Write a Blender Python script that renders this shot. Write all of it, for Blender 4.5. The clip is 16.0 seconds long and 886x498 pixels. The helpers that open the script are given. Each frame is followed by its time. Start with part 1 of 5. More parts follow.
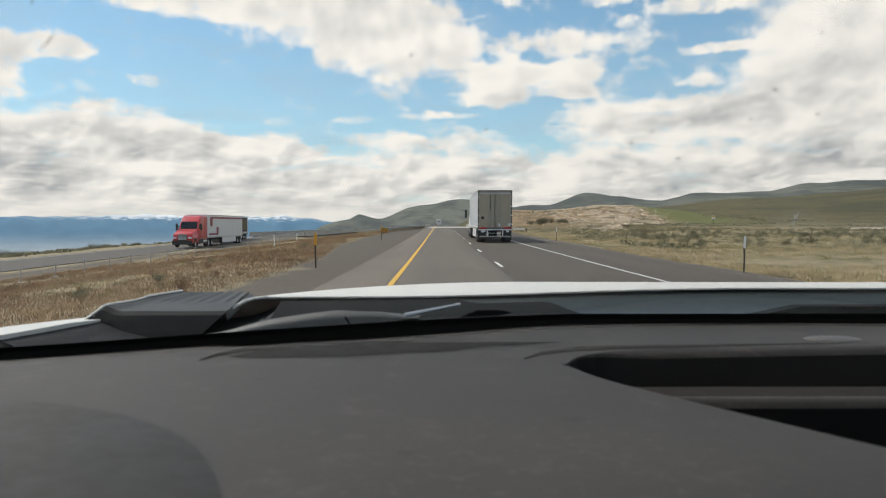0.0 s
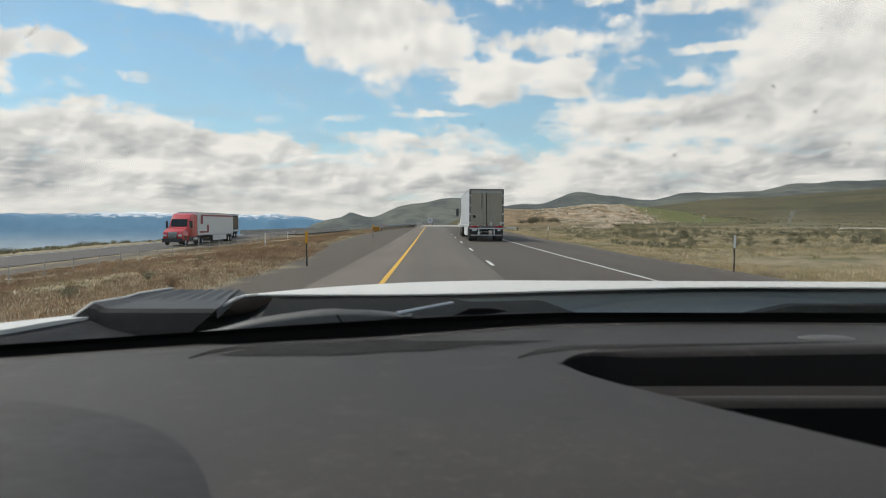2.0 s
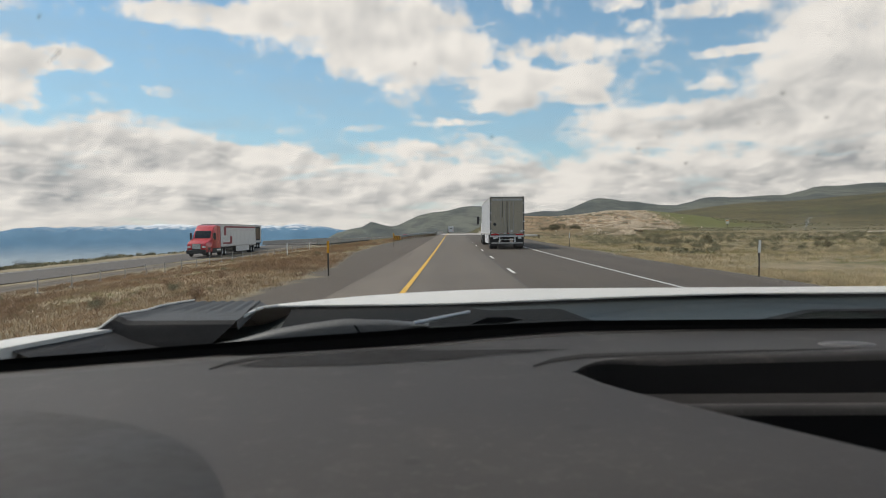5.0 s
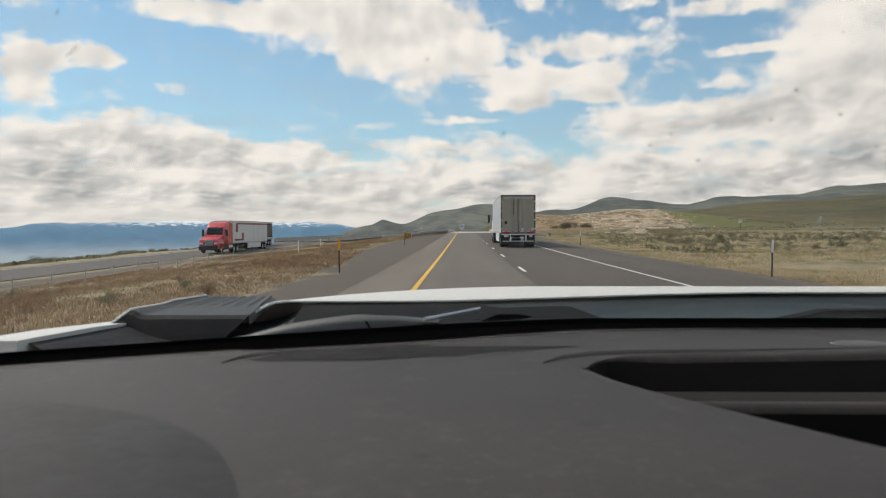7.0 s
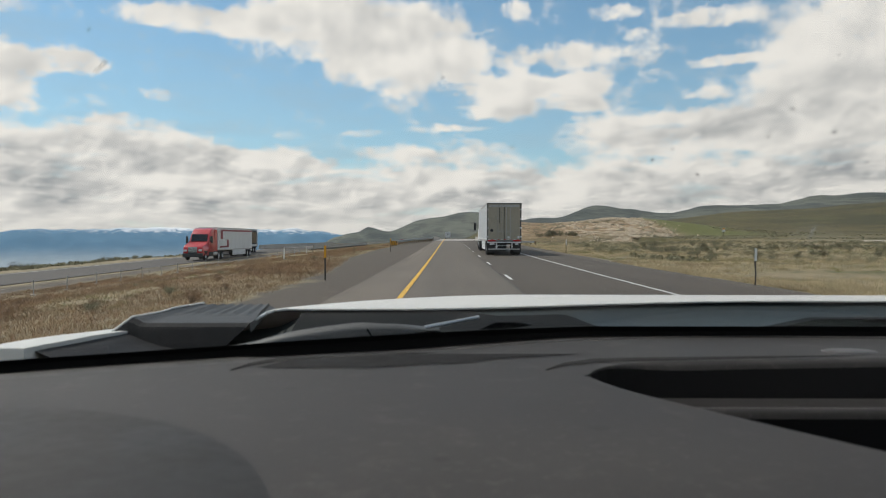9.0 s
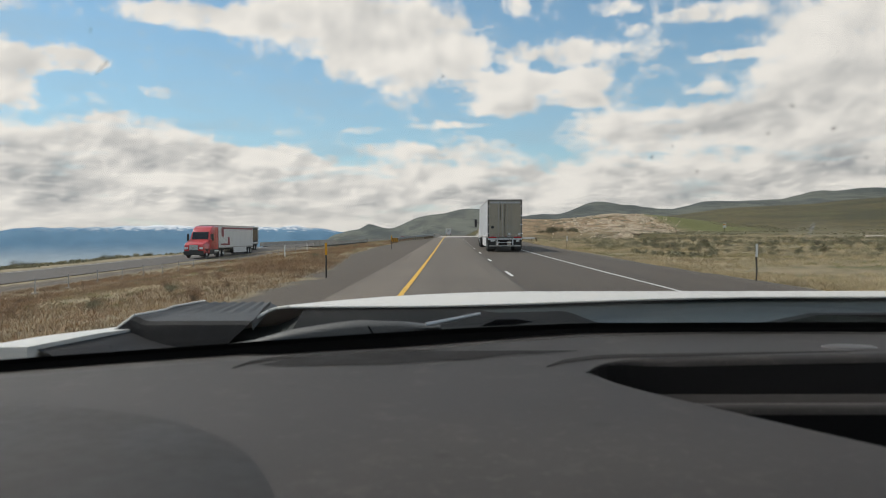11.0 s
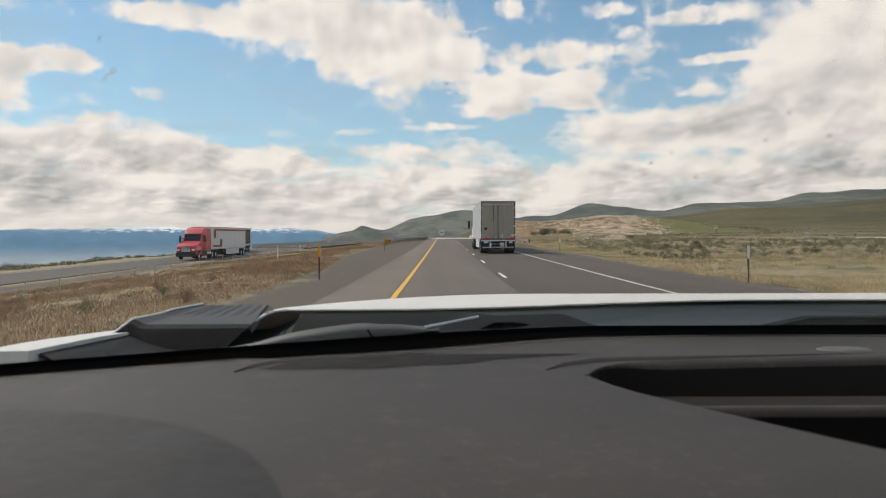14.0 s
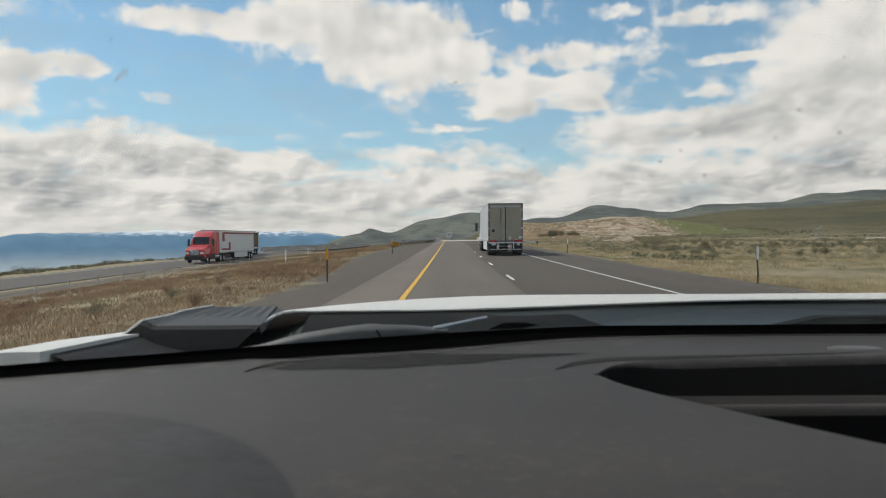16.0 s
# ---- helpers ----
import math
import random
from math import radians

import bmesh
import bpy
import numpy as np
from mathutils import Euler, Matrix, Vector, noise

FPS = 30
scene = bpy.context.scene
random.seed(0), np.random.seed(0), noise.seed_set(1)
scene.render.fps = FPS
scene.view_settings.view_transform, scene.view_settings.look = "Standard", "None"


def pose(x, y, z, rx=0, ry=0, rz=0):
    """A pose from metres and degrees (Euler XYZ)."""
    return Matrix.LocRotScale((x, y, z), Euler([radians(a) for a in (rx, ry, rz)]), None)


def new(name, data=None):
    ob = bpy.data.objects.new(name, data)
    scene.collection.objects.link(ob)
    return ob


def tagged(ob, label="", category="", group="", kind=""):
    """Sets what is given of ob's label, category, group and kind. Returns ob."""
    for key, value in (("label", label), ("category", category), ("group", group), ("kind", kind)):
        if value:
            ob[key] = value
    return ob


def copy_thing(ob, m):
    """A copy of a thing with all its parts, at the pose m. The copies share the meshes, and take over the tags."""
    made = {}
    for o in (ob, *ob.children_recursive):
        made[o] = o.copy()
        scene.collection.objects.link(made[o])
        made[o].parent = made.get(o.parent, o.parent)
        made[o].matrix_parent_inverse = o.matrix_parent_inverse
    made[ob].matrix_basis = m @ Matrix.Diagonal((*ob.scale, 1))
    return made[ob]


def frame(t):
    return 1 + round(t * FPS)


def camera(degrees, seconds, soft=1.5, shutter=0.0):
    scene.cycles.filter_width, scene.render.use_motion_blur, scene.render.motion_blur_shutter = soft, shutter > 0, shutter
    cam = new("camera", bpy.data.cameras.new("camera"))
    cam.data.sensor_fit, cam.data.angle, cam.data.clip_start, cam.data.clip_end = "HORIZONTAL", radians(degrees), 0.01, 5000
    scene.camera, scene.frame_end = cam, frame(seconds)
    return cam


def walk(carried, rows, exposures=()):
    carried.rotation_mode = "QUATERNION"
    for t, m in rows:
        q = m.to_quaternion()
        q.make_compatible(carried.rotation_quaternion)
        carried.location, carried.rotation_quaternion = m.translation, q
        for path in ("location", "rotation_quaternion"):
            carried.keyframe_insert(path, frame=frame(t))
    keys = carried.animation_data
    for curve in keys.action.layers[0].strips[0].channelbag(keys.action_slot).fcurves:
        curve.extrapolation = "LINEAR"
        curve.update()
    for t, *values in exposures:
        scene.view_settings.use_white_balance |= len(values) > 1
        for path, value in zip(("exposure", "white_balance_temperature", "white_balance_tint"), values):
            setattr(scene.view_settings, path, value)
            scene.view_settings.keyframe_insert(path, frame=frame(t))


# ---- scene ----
cam = camera(66.0, 16.0, soft=0.7)
cam.data.dof.use_dof, cam.data.dof.focus_distance, cam.data.dof.aperture_fstop = True, 60.0, 11.0
PATH = [
    (0.0, 0.0159, 0.0194, 1.4983, 87.987, -0.002, -0.233),
    (0.5, 0.0135, 0.0235, 1.4966, 88.472, -0.118, -0.682),
    (1.0, 0.0161, 0.0259, 1.4982, 87.800, -0.012, -0.516),
    (1.5, 0.0169, 0.0256, 1.5018, 88.705, 0.287, -0.895),
    (2.0, 0.0136, 0.0276, 1.4968, 87.873, -0.224, -0.947),
    (2.5, 0.0136, 0.0242, 1.4980, 88.062, -0.205, -0.743),
    (3.0, 0.0117, 0.0208, 1.4990, 88.463, -0.004, -0.657),
    (3.5, 0.0116, 0.0206, 1.4984, 88.787, -0.093, -0.744),
    (4.0, 0.0154, 0.0241, 1.5000, 88.384, 0.147, -0.310),
    (6.5, 0.0223, 0.0134, 1.4972, 88.932, 0.406, 1.708),
    (7.0, 0.0207, 0.0178, 1.4972, 88.409, 0.212, 1.702),
    (7.5, 0.0176, 0.0123, 1.4991, 88.312, 0.361, 1.900),
    (8.0, 0.0111, 0.0068, 1.5019, 88.286, 0.261, 1.369),
    (8.5, 0.0062, 0.0031, 1.5032, 88.456, 0.344, 1.043),
    (9.0, -0.0000, 0.0000, 1.5000, 89.050, -0.000, 0.520),
    (11.5, 0.0002, -0.0026, 1.5017, 88.682, 0.291, 0.551),
    (12.0, -0.0040, 0.0014, 1.5030, 88.617, 0.081, 0.199),
    (12.5, -0.0092, -0.0055, 1.4991, 88.924, -0.355, -0.054),
    (13.0, -0.0081, -0.0048, 1.5010, 89.190, -0.043, -0.042),
    (13.5, -0.0061, -0.0056, 1.5017, 88.954, 0.216, 0.224),
    (14.0, -0.0080, -0.0087, 1.5039, 88.914, 0.212, 0.011),
    (14.5, -0.0075, -0.0106, 1.5028, 89.028, 0.700, 0.668),
    (15.0, -0.0119, -0.0174, 1.5026, 89.546, 0.167, 0.403),
    (15.5, -0.0100, -0.0121, 1.5035, 88.725, 0.517, 0.692),
    (16.0, -0.0093, -0.0096, 1.5011, 89.115, 0.460, 0.641)]
walk(cam, [(r[0], pose(*r[1:])) for r in PATH], [(0, 0.13, 6600, 11), (2, 0.02, 6500, 10), (4, -0.06, 6550, 11), (6.5, 0.03, 6750, 13), (7, 0.05, 6720, 12.5),
     (9, -0.06, 6530, 10.5), (12.5, -0.04, 6720, 12.5), (14.5, 0.04, 6820, 14), (16, -0.06, 6530, 10.5)])

# ---- world, sun ----
SUN_AZ, SUN_EL = radians(-72), radians(52)      # clockwise from straight ahead; height
world = bpy.data.worlds.new("world")
scene.world = world
world.use_nodes = True


class Net:
    """Short hand for node trees."""

    def __init__(self, tree):
        self.t = tree
        self.n = tree.nodes
        self.n.clear()

    def add(self, kind, **sets):
        nd = self.n.new(kind)
        for k, v in sets.items():
            if k == "op":
                nd.operation = v
            elif k == "blend":
                nd.data_type = "RGBA"
                nd.blend_type = v
            elif k == "sky":
                nd.sky_type = v
            elif k == "dims":
                nd.noise_dimensions = v
            elif k == "feature":
                nd.feature = v
            elif k == "smooth":
                nd.interpolation_type = v
            elif k == "clamp":
                nd.use_clamp = v
        return nd

    def put(self, sock, v):
        if isinstance(v, bpy.types.NodeSocket):
            self.t.links.new(v, sock)
        elif isinstance(v, (tuple, list)) and len(v) == 3 and sock.type == "RGBA":
            sock.default_value = (*v, 1)
        else:
            sock.default_value = v

    def math(self, op, a, b=0.0, clamp=False):
        nd = self.add("ShaderNodeMath", op=op, clamp=clamp)
        self.put(nd.inputs[0], a)
        self.put(nd.inputs[1], b)
        return nd.outputs[0]

    def vec(self, op, a, b=(0, 0, 0)):
        nd = self.add("ShaderNodeVectorMath", op=op)
        self.put(nd.inputs[0], a)
        self.put(nd.inputs[1], b)
        return nd.outputs["Value"] if op in ("LENGTH", "DOT_PRODUCT") else nd.outputs["Vector"]

    def ramp(self, v, lo, hi, a=0.0, b=1.0, smooth="SMOOTHSTEP"):
        nd = self.add("ShaderNodeMapRange", smooth=smooth)
        for k, val in (("Value", v), ("From Min", lo), ("From Max", hi), ("To Min", a), ("To Max", b)):
            self.put(nd.inputs[k], val)
        return nd.outputs[0]

    def mix(self, f, a, b, blend="MIX"):
        nd = self.add("ShaderNodeMix", blend=blend)
        self.put(nd.inputs[0], f)
        self.put(nd.inputs[6], a)
        self.put(nd.inputs[7], b)
        return nd.outputs[2]

    def noise(self, v, scale, detail=4.0, rough=0.55, distort=0.0, color=False):
        nd = self.add("ShaderNodeTexNoise")
        if v is not None:
            self.put(nd.inputs["Vector"], v)
        for k, val in (("Scale", scale), ("Detail", detail), ("Roughness", rough), ("Distortion", distort)):
            self.put(nd.inputs[k], val)
        return nd.outputs["Color" if color else "Fac"]

    def scaled(self, v, s):
        return self.vec("MULTIPLY", v, s)

    def split(self, v):
        nd = self.add("ShaderNodeSeparateXYZ")
        self.put(nd.inputs[0], v)
        return nd.outputs

    def join(self, x, y, z=0.0):
        nd = self.add("ShaderNodeCombineXYZ")
        for s, v in zip(nd.inputs, (x, y, z)):
            self.put(s, v)
        return nd.outputs[0]


def build_sky():
    k = Net(world.node_tree)
    sky = k.add("ShaderNodeTexSky", sky="NISHITA")
    sky.sun_disc, sky.sun_elevation, sky.sun_rotation = False, SUN_EL, SUN_AZ
    sky.altitude, sky.air_density, sky.dust_density, sky.ozone_density = 600, 1.0, 0.6, 1.0
    d = k.add("ShaderNodeTexCoord").outputs["Generated"]
    x, y, z = k.split(d)
    az = k.math("ARCTAN2", x, y)
    el = k.math("ARCSINE", z)
    high = k.math("MAXIMUM", el, 0.0)
    angle = k.join(az, el, 0.0)
    # the cloud layer recedes: its pattern shrinks and flattens towards the horizon
    layer = k.join(k.math("MULTIPLY", az, 4.2), k.math("MULTIPLY", k.math("LOGARITHM", k.math("ADD", high, 0.15), math.e), -1.95), 0.0)
    warp = k.vec("SUBTRACT", k.noise(layer, 3.6, 6, 0.62, color=True), (0.5, 0.5, 0.5))
    place = k.vec("ADD", angle, k.scaled(warp, (0.060, 0.036, 0.0)))
    total = None

    def mass(u, v, ru, rv, w):
        """A cloud mass: heading and height of its middle, half width and half height, weight."""
        nonlocal total
        off = k.scaled(k.vec("SUBTRACT", place, (u, v, 0)), (1 / ru, 1 / rv, 0))
        one = k.ramp(k.vec("LENGTH", off), 1.30, 0.45, 0.0, w)
        total = one if total is None else k.math("ADD", total, one)

    # cumulus on the left
    mass(-0.572, 0.194, 0.038, 0.050, 1.05)
    mass(-0.508, 0.222, 0.056, 0.018, 0.95)
    mass(-0.395, 0.192, 0.028, 0.009, 0.45)
    # the long white mass overhead
    mass(-0.422, 0.291, 0.045, 0.015, 0.75)
    mass(-0.335, 0.293, 0.080, 0.022, 0.80)
    mass(-0.165, 0.294, 0.160, 0.050, 1.15)
    mass(-0.060, 0.273, 0.120, 0.052, 1.00)
    mass(-0.115, 0.226, 0.085, 0.022, 0.70)
    mass(-0.050, 0.203, 0.045, 0.036, 0.50)
    mass(0.020, 0.250, 0.045, 0.045, 0.70)
    # broken rolls to the right of it
    mass(0.095, 0.250, 0.036, 0.020, 0.70)
    mass(0.175, 0.256, 0.060, 0.020, 0.85)
    mass(0.195, 0.220, 0.050, 0.016, 0.75)
    mass(0.100, 0.212, 0.070, 0.022, 0.75)
    mass(0.085, 0.182, 0.050, 0.014, 0.60)
    mass(0.190, 0.190, 0.045, 0.016, 0.60)
    mass(0.285, 0.216, 0.040, 0.011, 0.50)
    mass(0.360, 0.194, 0.032, 0.010, 0.45)
    mass(0.098, 0.318, 0.026, 0.016, 0.70)
    mass(0.235, 0.310, 0.048, 0.012, 0.75)
    mass(0.265, 0.278, 0.020, 0.010, 0.35)
    mass(0.050, 0.200, 0.060, 0.030, 0.40)
    mass(0.150, 0.205, 0.080, 0.035, 0.32)
    mass(0.240, 0.195, 0.060, 0.018, 0.42)
    mass(0.255, 0.245, 0.050, 0.020, 0.32)
    mass(0.330, 0.290, 0.040, 0.012, 0.40)
    # the broad bank on the right
    mass(0.520, 0.233, 0.130, 0.080, 0.95)
    mass(0.560, 0.180, 0.120, 0.060, 0.60)
    mass(0.380, 0.293, 0.050, 0.016, 0.65)
    mass(0.380, 0.235, 0.050, 0.010, 0.65)
    # the deck below
    mass(-0.470, 0.112, 0.180, 0.036, 0.95)
    mass(-0.435, 0.150, 0.060, 0.014, 0.60)
    mass(-0.265, 0.108, 0.090, 0.022, 0.85)
    mass(-0.120, 0.148, 0.040, 0.008, 0.45)
    mass(-0.085, 0.122, 0.065, 0.012, 0.55)
    mass(0.000, 0.158, 0.080, 0.007, 0.50)
    mass(0.030, 0.125, 0.080, 0.016, 0.45)
    mass(0.300, 0.146, 0.150, 0.034, 0.95)
    mass(0.500, 0.140, 0.160, 0.045, 0.90)
    mass(0.000, 0.035, 2.600, 0.078, 1.30)
    # the sky behind and overhead is broken in the same way
    ahead = k.ramp(k.vec("LENGTH", k.scaled(k.vec("SUBTRACT", angle, (0, 0.15, 0)), (1.25, 3.2, 0))), 0.75, 1.2)
    loose = k.ramp(k.noise(layer, 0.9, 3, 0.5), 0.45, 0.62, 0.0, 0.9)
    total = k.math("ADD", total, k.math("MULTIPLY", ahead, loose))

    # billows: the same field again a little towards the sun tells lit from shaded sides
    sunward = k.vec("ADD", layer, (-0.060, -0.085, 0.0))
    puff, puff_s = k.noise(layer, 2.7, 12, 0.60), k.noise(sunward, 2.7, 5, 0.5)
    smooth_puff = k.noise(layer, 2.7, 5, 0.5)
    curl = k.noise(layer, 9.5, 10, 0.62)
    round_curl = k.noise(layer, 11.0, 4, 0.5)
    curl_s = k.noise(k.vec("ADD", layer, (-0.016, -0.032, 0.0)), 11.0, 4, 0.5)
    broken = k.math("ADD", k.math("MULTIPLY", puff, 0.62), k.math("MULTIPLY", curl, 0.38))
    dens = k.math("ADD", total, k.math("MULTIPLY", k.math("SUBTRACT", broken, 0.5), 3.6))
    cover = k.ramp(dens, 0.09, 0.86)
    thick = k.ramp(dens, 0.5, 1.7)
    deck = k.ramp(el, 0.24, 0.09)
    belly = k.ramp(k.noise(k.scaled(layer, (0.95, 1.0, 1)), 2.0, 6, 0.52), 0.38, 0.70)
    lit = k.math("ADD", k.math("MULTIPLY", k.math("SUBTRACT", smooth_puff, puff_s), k.math("ADD", 1.4, k.math("MULTIPLY", deck, 0.7))), k.math("MULTIPLY", k.math("SUBTRACT", round_curl, curl_s), k.math("SUBTRACT", 0.26, k.math("MULTIPLY", deck, 0.12))))
    gloom = k.math("ADD", k.math("ADD", 0.05, k.math("MULTIPLY", deck, 0.05)), k.math("MULTIPLY", thick, k.math("ADD", 0.07, k.math("MULTIPLY", belly, k.math("ADD", 0.17, k.math("MULTIPLY", deck, 0.34))))))
    # the heavier bases
    for u, v, ru, rv, w in ((-0.53, 0.074, 0.085, 0.026, 0.30), (-0.19, 0.046, 0.055, 0.016, 0.28), (0.03, 0.050, 0.060, 0.014, 0.20), (0.24, 0.040, 0.10, 0.012, 0.18), (0.47, 0.085, 0.11, 0.018, 0.18)):
        off = k.scaled(k.vec("SUBTRACT", place, (u, v, 0)), (1 / ru, 1 / rv, 0))
        gloom = k.math("ADD", gloom, k.ramp(k.vec("LENGTH", off), 1.5, 0.2, 0.0, w))
    # small sunlit heads standing out of the deck
    heads = k.ramp(k.math("ADD", round_curl, k.math("MULTIPLY", k.math("SUBTRACT", round_curl, curl_s), 1.5)), 0.52, 0.80, 0.0, 0.16)
    lit = k.math("ADD", lit, k.math("MULTIPLY", heads, deck))
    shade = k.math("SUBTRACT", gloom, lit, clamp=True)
    cloud = k.mix(shade, (0.945, 0.913, 0.858), (0.265, 0.295, 0.325))
    # pale warm haze low down
    cloud = k.mix(k.ramp(el, 0.055, 0.0, 0.0, 0.55), cloud, (0.74, 0.72, 0.68))
    blue = k.mix(1.0, sky.outputs[0], (0.112, 0.143, 0.138), "MULTIPLY")
    pale = k.ramp(el, 0.42, 0.08, 0.0, 0.35)
    veil = k.ramp(k.noise(k.scaled(layer, (0.6, 1.6, 1)), 3.0, 6, 0.6), 0.42, 0.75, 0.0, 0.30)
    blue = k.mix(k.math("ADD", pale, veil), blue, (0.42, 0.56, 0.67))
    thin = k.math("MULTIPLY", k.ramp(k.noise(k.scaled(layer, (0.7, 2.0, 1)), 2.4, 7, 0.58), 0.56, 0.70, 0.0, 0.55), k.ramp(dens, 1.9, 0.9))
    out = k.mix(k.math("SUBTRACT", cover, thin, clamp=True), blue, cloud)
    bg = k.add("ShaderNodeBackground")
    k.put(bg.inputs[0], out)
    bg.inputs[1].default_value = 1.0
    end = k.add("ShaderNodeOutputWorld")
    k.t.links.new(bg.outputs[0], end.inputs[0])


build_sky()
sun_data = bpy.data.lights.new("sun", "SUN")
sun_data.energy, sun_data.angle, sun_data.color = 3.2, radians(0.6), (1.0, 0.95, 0.87)
sun = new("sun", sun_data)
toward = Vector((math.sin(SUN_AZ) * math.cos(SUN_EL), math.cos(SUN_AZ) * math.cos(SUN_EL), math.sin(SUN_EL)))
sun.rotation_euler = toward.to_track_quat("Z", "Y").to_euler()
sun.location = toward * 50

# ---- materials ----


def material(name, rough=0.6, metal=0.0):
    m = bpy.data.materials.new(name)
    m.use_nodes = True
    k = Net(m.node_tree)
    b = k.add("ShaderNodeBsdfPrincipled")
    out = k.add("ShaderNodeOutputMaterial")
    k.t.links.new(b.outputs[0], out.inputs[0])
    b.inputs["Roughness"].default_value = rough
    b.inputs["Metallic"].default_value = metal
    return m, k, b


def bump(k, b, h, strength, dist):
    nd = k.add("ShaderNodeBump")
    nd.inputs["Strength"].default_value = strength
    nd.inputs["Distance"].default_value = dist
    k.put(nd.inputs["Height"], h)
    k.t.links.new(nd.outputs[0], b.inputs["Normal"])


def obj(k):
    return k.add("ShaderNodeTexCoord").outputs["Object"]


def plain(name, color, rough=0.6, metal=0.0, vary=0.15, scale=6.0, grain=0.0, grain_scale=200.0, coat=0.0):
    """A painted, moulded or cast surface: colour with two scales of variation and an optional fine grain."""
    m, k, b = material(name, rough, metal)
    p = obj(k)
    f = k.ramp(k.noise(p, scale, 5, 0.6), 0.3, 0.7)
    f2 = k.ramp(k.noise(p, scale * 9, 4, 0.6), 0.3, 0.7)
    f = k.math("ADD", k.math("MULTIPLY", f, 0.65), k.math("MULTIPLY", f2, 0.35))
    lo = tuple(c * (1 - vary) for c in color)
    hi = tuple(min(1, c * (1 + vary)) for c in color)
    k.put(b.inputs["Base Color"], k.mix(f, lo, hi))
    k.put(b.inputs["Roughness"], k.ramp(f, 0, 1, max(0.02, rough - 0.07), min(1, rough + 0.07), "LINEAR"))
    if coat:
        b.inputs["Coat Weight"].default_value = coat
        b.inputs["Coat Roughness"].default_value = 0.05
    if grain:
        bump(k, b, k.noise(p, grain_scale, 3, 0.6), grain, 0.002)
    return m


def asphalt_material():
    m, k, b = material("asphalt", 0.85)
    p = obj(k)
    along = k.scaled(p, (1.0, 0.03, 1.0))
    x, y, z = k.split(p)
    tone = k.noise(along, 0.9, 5, 0.6)
    grit = k.noise(p, 60.0, 3, 0.7)
    patch = k.noise(p, 0.25, 4, 0.6)
    f = k.math("ADD", k.math("MULTIPLY", tone, 0.5), k.math("ADD", k.math("MULTIPLY", grit, 0.25), k.math("MULTIPLY", patch, 0.25)))
    c = k.mix(k.ramp(f, 0.35, 0.65), (0.105, 0.087, 0.069), (0.160, 0.134, 0.106))
    # newer, darker right-hand lane and shoulder, pale worn strip along the left shoulder
    right = k.ramp(x, 1.98, 2.02)
    c = k.mix(right, c, k.mix(1.0, c, (0.63, 0.605, 0.565), "MULTIPLY"))
    left = k.ramp(x, -1.35, -1.42)
    c = k.mix(left, c, k.mix(1.0, c, (1.22, 1.2, 1.18), "MULTIPLY"))
    k.put(b.inputs["Base Color"], c)
    bump(k, b, grit, 0.5, 0.006)
    return m


